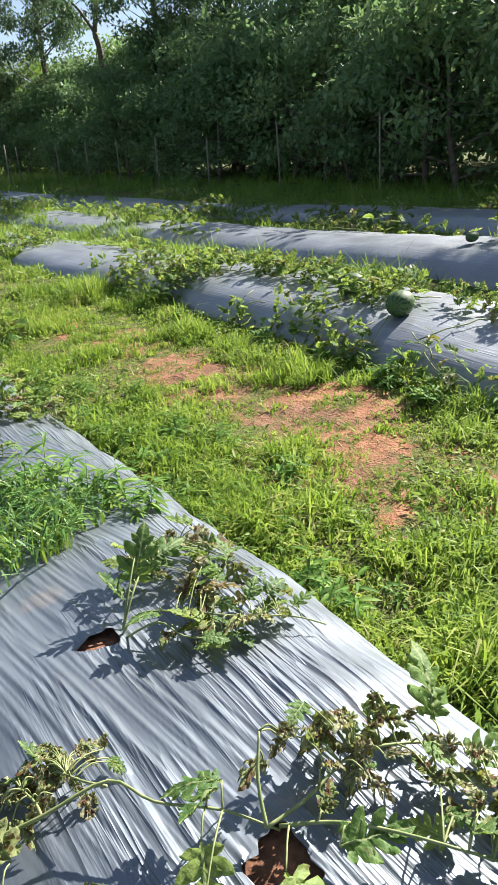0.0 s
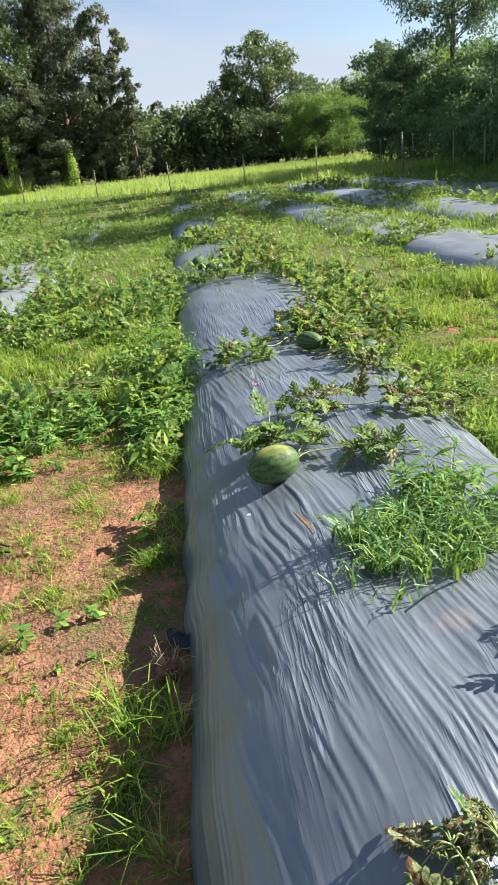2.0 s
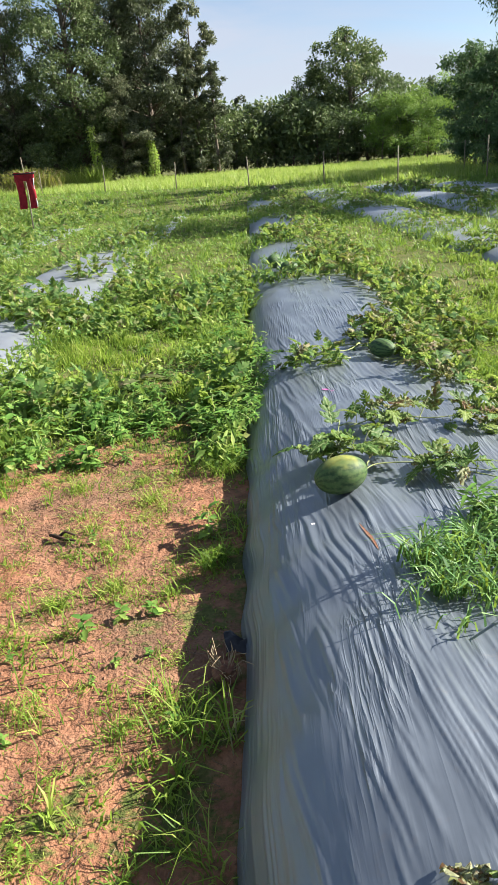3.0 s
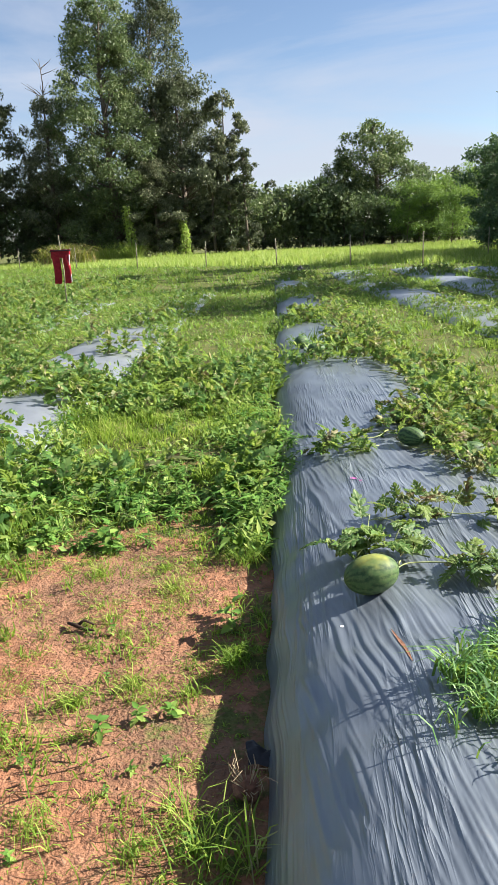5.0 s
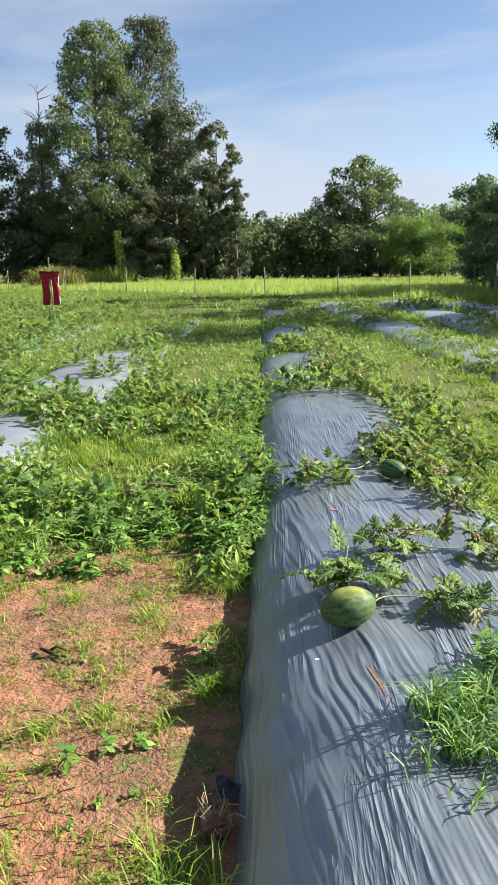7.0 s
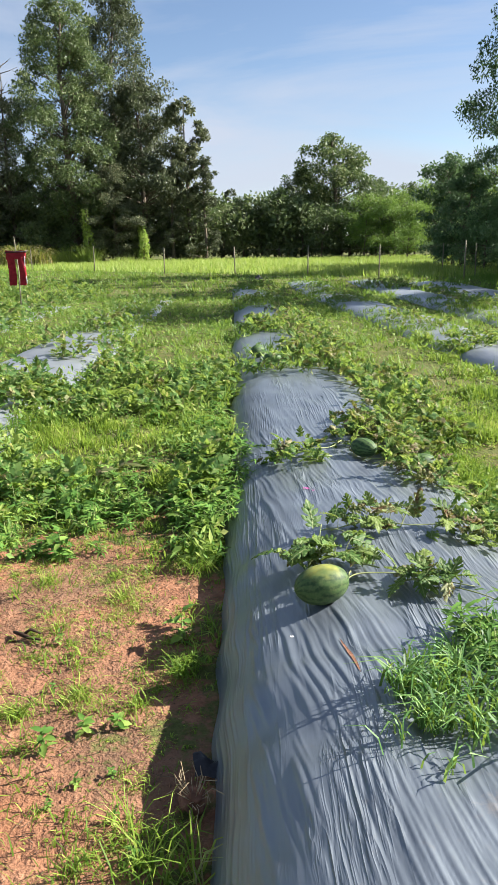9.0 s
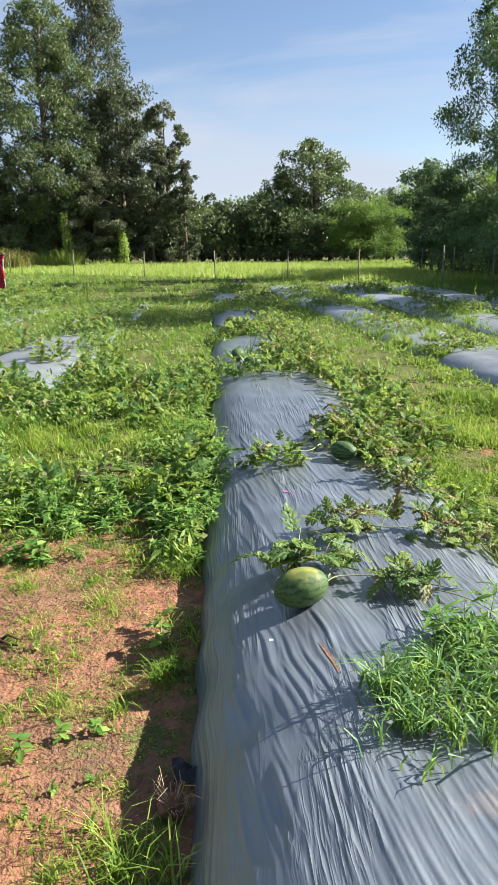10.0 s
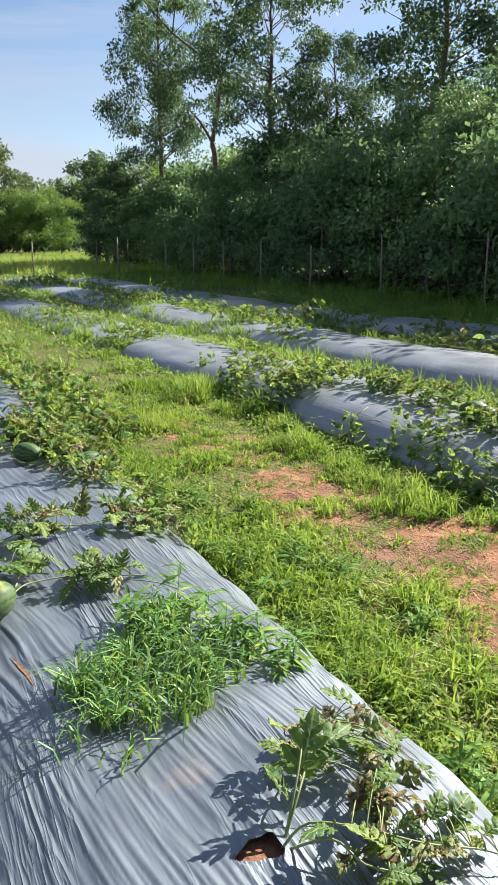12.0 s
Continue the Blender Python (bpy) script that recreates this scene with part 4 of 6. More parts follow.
def stand_z(x, y):
    """Ground, or the film where a bed lies."""
    z = ground_z(x, y)
    for key, (cx, hw, y0, y1) in BEDS.items():
        on = (np.abs(x - mid_x(key, y)) < hw) & (y > y0) & (y < y1)
        z = np.where(on, z + bed_surface(key, np.clip((x - mid_x(key, y)) / hw, -1, 1), y), z)
    return z


def tufts(n, box, per, height, width, q, segs=2, power=1.0, radius=0.03, thin=True, lean=0.75):
    """Blades in clumps, thinner where the soil is bare."""
    x0, x1, y0, y1 = box
    x, y = q.uniform(x0, x1, n), y0 + (y1 - y0) * q.uniform(0, 1, n) ** power
    keep = ~bed_mask(x, y)
    b = np.clip(bare(x, y) * 1.3, 0, 1)
    if thin:
        keep &= q.uniform(0, 1, n) > 0.80 * b
    x, y, b = x[keep], y[keep], b[keep]
    size = (0.34 + 1.6 * np.clip(fnoise(x * 2.3, y * 2.3, 51, 3) * 2.4 - 0.95, 0, 1)) * q.uniform(0.55, 1.35, len(x)) * (1 - 0.35 * b)
    k = np.repeat(np.arange(len(x)), per)
    a, r = q.uniform(0, 6.283, len(k)), np.abs(q.normal(0, radius, len(k)))
    bx, by = x[k] + np.cos(a) * r, y[k] + np.sin(a) * r
    ok = ~bed_mask(bx, by, 0.0)
    bx, by, k = bx[ok], by[ok], k[ok]
    return blades(bx, by, stand_z(bx, by) - 0.012, height * size[k], width, q, lean, segs)


def lawn(name, label, mat, pieces):
    so = Soup()
    for p in pieces:
        so.add(*p)
    tagged(new(name, so.mesh(name, mat)), label, "grass", kind="stuff")


lawn("grass", "tufted green field grass between the beds", M_grass, [
    tufts(9500, (0.35, 3.0, 0.2, 9), 12, 0.085, 0.0095, rng, 2, 1.3, 0.035, True, 0.8),
    tufts(6000, (-4.6, -0.9, 0.3, 9.5), 11, 0.09, 0.0085, rng, 2, 1.2, 0.04, True, 0.85),
    tufts(16000, (-3.4, 3.0, 0.2, 9), 3, 0.045, 0.006, rng, 1, 1.2, 0.03),
    tufts(900, (2.15, 2.68, 1.6, 8.4), 15, 0.15, 0.009, rng, 2, 1.1, 0.035, True, 0.8),
    tufts(500, (2.0, 2.6, 8.0, 14), 14, 0.085, 0.010, rng, 2, 1.0, 0.035, True, 0.8),
    tufts(500, (0.55, 0.95, 1.2, 8), 14, 0.085, 0.009, rng, 2, 1.1, 0.03, True, 0.8)])
lawn("grass", "short green field grass around the farther beds", M_grassfar, [
    tufts(9000, (3.9, 12.5, 0, 20), 7, 0.13, 0.016, rng, 1, 1.0, 0.06),
    tufts(2600, (9.2, 13.4, 0, 40), 10, 0.26, 0.022, rng, 1, 1.0, 0.08),
    tufts(14000, (-12, 5, 8, 26), 7, 0.11, 0.02, rng, 1, 1.1, 0.06),
    tufts(12000, (-26, 13, 24, 62), 6, 0.17, 0.04, rng, 1, 1.0, 0.15)])


lawn("grass", "short green field grass before the beds", M_grassfar, [tufts(4500, (-6, 10, -8, 0.3), 6, 0.10, 0.012, rng, 1, 1.0, 0.06)])


def herbs(n, box, size, up, q, least):
    """Low broad leaves of creeping herbs, in patches."""
    x0, x1, y0, y1 = box
    x, y = q.uniform(x0, x1, n), y0 + (y1 - y0) * q.uniform(0, 1, n) ** 1.2
    k = ~bed_mask(x, y, -0.02) & (fnoise(x * 2.1, y * 2.1, 71, 3) > least) & (bare(x, y) < 0.45)
    x, y = x[k], y[k]
    p = np.stack([x, y, stand_z(x, y) + q.uniform(0.0, up, len(x))], 1)
    return leaf_cloud(p, size, size * 0.42, q, -0.1)


M_herb = leaf_mat("herb_leaf", [(0.0, (0.065, 0.150, 0.030)), (0.4, (0.162, 0.270, 0.053)), (0.8, (0.302, 0.370, 0.090)), (1.0, (0.454, 0.380, 0.210))], 0.40, 0.55, 0.22, patch=0.35, patch_scale=2.5, glow=(0.259, 0.380, 0.060))
lawn("creeping_herbs", "low leafy herbs spreading among the grass", M_herb, [
    herbs(15000, (0.4, 2.9, 0.3, 9), 0.045, 0.07, rng, 0.49), herbs(17000, (-3.4, -0.95, 4.2, 10), 0.075, 0.15, rng, 0.53), herbs(26000, (-12, 3, 9, 24), 0.09, 0.12, rng, 0.46)])


lawn("tall_grass", "tall dark green grass among the weeds", M_grass, [tufts(900, (-3.2, -0.95, 4.3, 9), 10, 0.095, 0.008, rng, 2, 1.2, 0.03, True, 0.6)])


def far_field():
    q = np.random.default_rng(9)
    x, y = q.uniform(-60, 40, 170000), q.uniform(30, 80, 170000)
    k = (y > 43.5 - 0.85 * x) & (y > 36)
    x, y = x[k], y[k]
    return blades(x, y, 0 * x, 0.26 + 0.2 * fnoise(x * 0.2, y * 0.2, 3), 0.06, q, 0.5, 1)


tagged(new("tall_field_grass", mesh_of("tall_field_grass", *far_field(), M_ricegrass)), "tall bright green grass filling the far field", "grass", kind="stuff")

# ---------------- vines and weeds ----------------
def lobed_leaf(rows, curl, cup, ruffle, seed):
    """A deeply cut leaf along +y, one unit long: rounded lobes in pairs on a midrib."""
    q = np.random.default_rng(seed)
    v, f = [], []

    def lobe(at, angle, length, width):
        d, s = np.array([math.sin(angle), math.cos(angle)]), np.array([math.cos(angle), -math.sin(angle)])
        n0 = len(v)
        shape = [(0.0, 0.60), (0.3, 0.70), (0.58, 1.0), (0.84, 0.66), (1.0, 0.10)][:: 1 if rows > 1 else 2]
        for t, k in shape:
            for e in ((-1, 0, 1) if rows > 1 else (-1, 1)):
                p = np.array([0, at]) + d * length * t + s * width * k * e * (1 + 0.15 * q.normal() * min(ruffle, 1.5))
                rad = abs(p[0])
                z = -curl * p[1] ** 2 + cup * rad ** 1.3 - 0.35 * rad ** 2 + 0.035 * ruffle * q.normal() - (0.02 * abs(e))
                v.append((p[0] * (1 - 0.25 * cup * rad), p[1], z))
        c = 3 if rows > 1 else 2
        for i in range(len(shape) - 1):
            for j in range(c - 1):
                m = n0 + i * c + j
                f.extend([(m, m + 1, m + c + 1), (m, m + c + 1, m + c)])

    lobe(0.0, 0.0, 0.62, 0.045)
    lobe(0.48, 0.0, 0.54, 0.125)
    for side in (-1, 1):
        lobe(0.10, side * 1.5, 0.28, 0.075)
        lobe(0.16, side * 0.95, 0.46, 0.098)
        lobe(0.30, side * 1.25, 0.24, 0.075)
        lobe(0.42, side * 0.85, 0.40, 0.095)
        lobe(0.62, side * 0.75, 0.28, 0.06)
    return np.array(v), np.array(f)


T_GREEN = [lobed_leaf(2, 0.2, 0.3, 0.5, 1), lobed_leaf(2, 0.5, 0.1, 0.8, 2), lobed_leaf(2, -0.1, 0.6, 0.7, 3)]
T_DRY = [lobed_leaf(2, 0.6, 0.35, 1.9, 4), lobed_leaf(2, 0.9, -0.2, 2.3, 5), lobed_leaf(2, 0.2, 0.6, 2.0, 6)]
L_GREEN = [lobed_leaf(1, 0.3, 0.3, 0.5, 11), lobed_leaf(1, 0.6, 0.1, 0.8, 12), lobed_leaf(1, -0.1, 0.6, 0.6, 13)]
L_DRY = [lobed_leaf(1, 0.8, 1.0, 1.8, 14), lobed_leaf(1, 0.4, 1.3, 2.2, 15)]


def blade_leaf(outline, curl, cup):
    """A plain leaf folded on its midrib."""
    v = []
    for t, hw in outline:
        v += [(-hw, t, -curl * t * t + cup * hw), (0, t, -curl * t * t), (hw, t, -curl * t * t + cup * hw)]
    f = []
    for i in range(len(outline) - 1):
        for j in (0, 1):
            a = i * 3 + j
            f += [(a, a + 1, a + 4), (a, a + 4, a + 3)]
    return np.array(v), np.array(f)


T_LANCE = blade_leaf([(0, 0.01), (0.35, 0.095), (0.7, 0.075), (1.0, 0.004)], 0.45, 0.3)
T_OVAL = blade_leaf([(0, 0.015), (0.3, 0.28), (0.7, 0.22), (1.0, 0.01)], 0.3, 0.3)


def object_leaf_mat(name, stops, spots, trans=0.4, rough=0.5):
    """Large single leaves: colour by leaf, mottled, with brown dead spots."""
    m, t, b, out = node_mat(name)
    info = t.nodes.new("ShaderNodeObjectInfo")
    co = n_coords(t)
    col = n_ramp(t, info.outputs["Random"], stops)
    mott = n_noise(t, 3.0, 5, co, 0.65)
    col = n_mix(t, n_range(t, n_noise(t, 9, 3, co), 0.4, 0.7, 0, 0.5), col, (0.17, 0.22, 0.06))
    sep = t.nodes.new("ShaderNodeSeparateXYZ")
    t.links.new(co, sep.inputs[0])
    off = t.nodes.new("ShaderNodeMath")
    off.operation = "ABSOLUTE"
    t.links.new(sep.outputs["X"], off.inputs[0])
    rib = t.nodes.new("ShaderNodeMath")
    rib.operation = "MULTIPLY_ADD"
    rib.inputs[1].default_value = -0.75
    t.links.new(off.outputs[0], rib.inputs[0])
    t.links.new(sep.outputs["Y"], rib.inputs[2])
    saw = t.nodes.new("ShaderNodeMath")
    saw.operation, saw.inputs[1].default_value = "PINGPONG", 0.09
    t.links.new(rib.outputs[0], saw.inputs[0])
    col = n_mix(t, n_range(t, saw.outputs[0], 0.012, 0.003, 0, 0.45), col, (0.36, 0.42, 0.17))
    col = n_mix(t, n_range(t, off.outputs[0], 0.022, 0.008, 0, 0.7), col, (0.40, 0.45, 0.20))
    col = n_mix(t, n_range(t, mott, 0.60 - spots, 0.66 - spots), col, (0.12, 0.06, 0.03))
    t.links.new(col, b.inputs["Base Color"])
    b.inputs["Roughness"].default_value, b.inputs["Specular IOR Level"].default_value = rough, 0.3
    n_bump(t, b, n_noise(t, 10, 3, co), 0.25, 0.02)
    tr = t.nodes.new("ShaderNodeBsdfTranslucent")
    t.links.new(n_mix(t, 0.5, col, (0.28, 0.34, 0.03)), tr.inputs["Color"])
    mx = t.nodes.new("ShaderNodeMixShader")
    mx.inputs["Fac"].default_value = trans
    t.links.new(b.outputs["BSDF"], mx.inputs[1])
    t.links.new(tr.outputs["BSDF"], mx.inputs[2])
    t.links.new(mx.outputs["Shader"], out.inputs["Surface"])
    return m


M_leafgreen = object_leaf_mat("melon_leaf_green", [(0.0, (0.040, 0.115, 0.030)), (0.6, (0.105, 0.215, 0.048)), (1.0, (0.25, 0.33, 0.08))], 0.0, 0.42, 0.55)
M_leafdry = object_leaf_mat("melon_leaf_withered", [(0.0, (0.14, 0.20, 0.06)), (0.45, (0.28, 0.31, 0.14)), (0.8, (0.42, 0.42, 0.28)), (1.0, (0.26, 0.17, 0.10))], 0.12, 0.4, 0.7)
GREEN_ME = [mesh_of("leaf", v, f, M_leafgreen, True) for v, f in T_GREEN]
DRY_ME = [mesh_of("leaf", v, f, M_leafdry, True) for v, f in T_DRY]
M_dryvine = leaf_mat("withered_vine_leaf", [(0.0, (0.090, 0.130, 0.040)), (0.4, (0.180, 0.190, 0.070)), (0.75, (0.310, 0.275, 0.140)), (1.0, (0.120, 0.070, 0.036))], 0.3, 0.6)


def turns(yaw, pitch, roll):
    """Rotation matrices from arrays of angles: roll about y, then pitch about x, then yaw about z."""
    n = len(yaw)
    z, o = np.zeros(n), np.ones(n)
    cy, sy, cx, sx, cr, sr = np.cos(yaw), np.sin(yaw), np.cos(pitch), np.sin(pitch), np.cos(roll), np.sin(roll)
    Z = np.stack([cy, -sy, z, sy, cy, z, z, z, o], 1).reshape(n, 3, 3)
    X = np.stack([o, z, z, z, cx, -sx, z, sx, cx], 1).reshape(n, 3, 3)
    Y = np.stack([cr, z, sr, z, o, z, -sr, z, cr], 1).reshape(n, 3, 3)
    return Z @ X @ Y


def stamp(tmpl, pos, rot, size):
    """Copies of a small template mesh as arrays."""
    tv, tf = tmpl
    v = np.einsum("nij,vj->nvi", rot, tv) * np.asarray(size)[:, None, None] + np.asarray(pos)[:, None]
    f = tf[None] + (np.arange(len(pos)) * len(tv))[:, None, None]
    return v.reshape(-1, 3), f.reshape(-1, 3)


def wander(start, heading, length, q, z_of, step=0.05, lift=0.02, swerve=0.35):
    """A creeping stem's path over the surface z_of."""
    p, a, out = np.array(start[:2], float), heading, []
    for k in range(max(3, int(length / step))):
        out.append((p[0], p[1], z_of(p[0], p[1]) + lift * (0.5 + abs(math.sin(k * 0.9 + heading)))))
        a += q.normal(0, swerve)
        p = p + step * np.array([math.cos(a), math.sin(a)])
    return np.array(out)


def main_z(x, y):
    return max(on_bed("main", x, y), 0.0) + float(ground_z(x, y)) - 0.005


def bed_z(key):
    return lambda x, y: max(on_bed(key, x, y), 0.0) + float(ground_z(x, y)) - 0.005


def near_vine(label, paths, leaves, rad=0.0034):
    """A watermelon plant whose stems follow paths; leaves: (x, y, height over the film, size, yaw, pitch, roll, dry)."""
    ob = thing("watermelon_vine", label, "watermelon plant", group="watermelon vines")
    paths = [smooth_path(p) for p in paths]
    for p in paths:
        part("stem", Soup().add(*tube(p, np.linspace(rad, rad * 0.6, len(p)), 6)).mesh("stem", M_stem, True), ob)
    anchors = np.concatenate([np.asarray(p) for p in paths])
    for k, (x, y, up, size, yaw, pitch, roll, dry) in enumerate(leaves):
        z = main_z(x, y) + up
        a = anchors[np.argmin(((anchors - [x, y, z]) ** 2).sum(1))]
        m = (a + np.array([x, y, z])) / 2 + [0, 0, 0.015]
        stalk = part("leaf_stalk", Soup().add(*tube(smooth_path([a, m, (x, y, z)], 3), np.linspace(rad * 0.55, rad * 0.4, 7), 5)).mesh("leaf_stalk", M_stem, True), ob)
        me = (DRY_ME[k % 3] if dry else GREEN_ME[k % 3])
        o = part("leaf", me, stalk, "withered brown-edged leaf" if dry else "")
        o.matrix_basis = pose(x, y, z, pitch, roll, yaw) @ Matrix.Diagonal((size * 1.0, size, size, 1))
    return ob


def heap(q, n, cx, cy, rx, ry, dry, up=(0.02, 0.09), size=(0.06, 0.11)):
    """Random leaves of a plant round a place."""
    out = []
    for k in range(n):
        a, r = q.uniform(0, 6.283), q.uniform(0, 1) ** 0.6
        out.append((cx + rx * r * math.cos(a), cy + ry * r * math.sin(a), q.uniform(*up), q.uniform(*size), q.uniform(0, 360), q.uniform(-25, 45), q.uniform(-30, 30), q.uniform(0, 1) < dry))
    return out


def z_path(pts, up=0.03):
    return np.array([(x, y, main_z(x, y) + (u if u else up)) for x, y, u in pts])


q = np.random.default_rng(21)
near_vine("sprawling watermelon vine, half withered, rooted through the film", [
    z_path([(-0.62, 1.22, 0.05), (-0.50, 1.18, 0.055), (-0.38, 1.155, 0.07), (-0.33, 1.07, 0.06), (-0.24, 0.99, 0.05), (-0.17, 0.92, 0.02)]),
    z_path([(-0.17, 0.92, 0.0), (-0.10, 0.86, 0.05), (-0.03, 0.78, 0.055), (0.06, 0.66, 0.05), (0.15, 0.55, 0.04)]),
    z_path([(-0.19, 0.93, 0.0), (-0.10, 0.93, 0.04), (0.02, 0.95, 0.05), (0.14, 0.92, 0.05), (0.24, 0.86, 0.05), (0.34, 0.80, 0.05)]),
    z_path([(-0.19, 0.93, 0.0), (-0.17, 0.98, 0.08), (-0.13, 1.03, 0.13)])],
    [(-0.30, 0.96, 0.05, 0.14, 150, -15, 10, 0), (-0.22, 0.83, 0.06, 0.16, 200, -20, -15, 0), (-0.12, 0.82, 0.05, 0.13, 250, -5, 20, 0), (-0.34, 0.88, 0.04, 0.12, 170, -10, 0, 0),
     (0.22, 0.94, 0.06, 0.15, 350, 62, 25, 0), (0.20, 0.84, 0.06, 0.11, 250, -20, 20, 0), (0.27, 0.80, 0.06, 0.12, 290, 10, -20, 0), (-0.22, 1.02, 0.08, 0.10, 60, 15, 10, 0), (-0.25, 1.0, 0.10, 0.09, 120, 5, 30, 0)]
    + heap(q, 34, 0.02, 0.97, 0.18, 0.11, 0.85, (0.02, 0.11), (0.04, 0.08)) + heap(q, 24, 0.18, 0.76, 0.14, 0.14, 0.6, (0.02, 0.09), (0.05, 0.09)), 0.004)
near_vine("withered brown-edged watermelon shoot on grey film", [
    z_path([(-0.50, 1.18, 0.05), (-0.50, 1.22, 0.05), (-0.51, 1.27, 0.045)]), z_path([(-0.385, 1.155, 0.06), (-0.41, 1.20, 0.05), (-0.43, 1.25, 0.04)])],
    [(-0.55, 1.29, 0.03, 0.10, 20, 5, 10, 1), (-0.52, 1.33, 0.02, 0.08, 60, 0, 20, 1)] + heap(q, 34, -0.45, 1.28, 0.115, 0.075, 0.85, (0.008, 0.05), (0.03, 0.065)))
near_vine("small watermelon shoot with speckled leaves on film", [z_path([(-0.66, 1.12, 0.03), (-0.60, 1.10, 0.05), (-0.56, 1.06, 0.05)])],
    [(-0.57, 1.14, 0.05, 0.10, 10, 40, 0, 1), (-0.55, 1.04, 0.03, 0.10, 120, 0, 10, 0), (-0.50, 1.02, 0.03, 0.08, 220, 0, 10, 1), (-0.60, 1.07, 0.05, 0.09, 80, 20, 0, 1)])
near_vine("watermelon plant growing from a torn hole, leaves drying", [
    z_path([(-0.15, 1.65, -0.02), (-0.10, 1.62, 0.05), (0.0, 1.55, 0.05), (0.10, 1.47, 0.045), (0.22, 1.42, 0.04), (0.30, 1.38, 0.03)]),
    z_path([(-0.14, 1.66, -0.02), (-0.08, 1.70, 0.06), (0.0, 1.78, 0.09), (0.10, 1.88, 0.06), (0.20, 1.98, 0.04)]),
    z_path([(-0.15, 1.64, -0.02), (-0.08, 1.56, 0.05), (-0.05, 1.48, 0.04), (0.02, 1.43, 0.03)]),
    z_path([(-0.14, 1.66, -0.02), (-0.07, 1.72, 0.10), (-0.01, 1.80, 0.14)])],
    [(-0.06, 1.74, 0.06, 0.16, 335, 70, 20, 0), (0.00, 1.78, 0.08, 0.13, 290, 35, 30, 0), (-0.10, 1.71, 0.05, 0.10, 60, 50, 0, 0), (0.04, 1.64, 0.05, 0.12, 260, -10, 10, 1)]
    + heap(q, 30, 0.08, 1.50, 0.19, 0.13, 0.55, (0.015, 0.07), (0.05, 0.10)) + heap(q, 34, 0.14, 1.82, 0.2, 0.17, 0.4, (0.015, 0.10), (0.06, 0.10)))
near_vine("leafy watermelon vine beside a ripe fruit", [
    z_path([(-0.30, 3.42, 0.03), (-0.45, 3.48, 0.05), (-0.58, 3.55, 0.07), (-0.72, 3.62, 0.08)]), z_path([(-0.55, 3.52, 0.05), (-0.54, 3.62, 0.10), (-0.52, 3.72, 0.14)]), z_path([(-0.46, 3.30, 0.04), (-0.40, 3.35, 0.04), (-0.25, 3.36, 0.03), (-0.12, 3.30, 0.03), (0.05, 3.22, 0.03)])],
    [(-0.56, 3.70, 0.13, 0.15, 20, 55, 10, 0), (-0.72, 3.62, 0.09, 0.13, 70, 5, 10, 0), (-0.66, 3.60, 0.08, 0.11, 310, 10, 10, 0), (-0.60, 3.60, 0.10, 0.13, 150, 15, 20, 0)]
    + heap(q, 42, -0.48, 3.53, 0.25, 0.14, 0.1, (0.02, 0.13), (0.09, 0.14)))
near_vine("low green watermelon shoot sprawling on the film", [z_path([(-0.26, 3.30, 0.02), (-0.16, 3.26, 0.04), (-0.05, 3.22, 0.03), (0.08, 3.12, 0.03), (0.16, 3.02, 0.02)])],
    heap(q, 28, -0.12, 3.28, 0.16, 0.10, 0.1, (0.02, 0.09), (0.08, 0.12)))
near_vine("straggling watermelon vine, partly dried, across the bed", [
    z_path([(-0.45, 3.92, 0.03), (-0.25, 3.98, 0.05), (-0.05, 3.93, 0.04), (0.15, 3.95, 0.04), (0.35, 3.90, 0.03), (0.52, 3.95, 0.02)]), z_path([(-0.10, 3.93, 0.0), (-0.05, 4.0, 0.10), (0.0, 4.05, 0.16)])],
    [(-0.02, 4.0, 0.05, 0.15, 330, 75, 0, 1)] + heap(q, 30, -0.28, 4.0, 0.2, 0.12, 0.3, (0.03, 0.13), (0.08, 0.12)) + heap(q, 38, 0.24, 3.93, 0.3, 0.14, 0.4, (0.02, 0.10), (0.08, 0.12)))


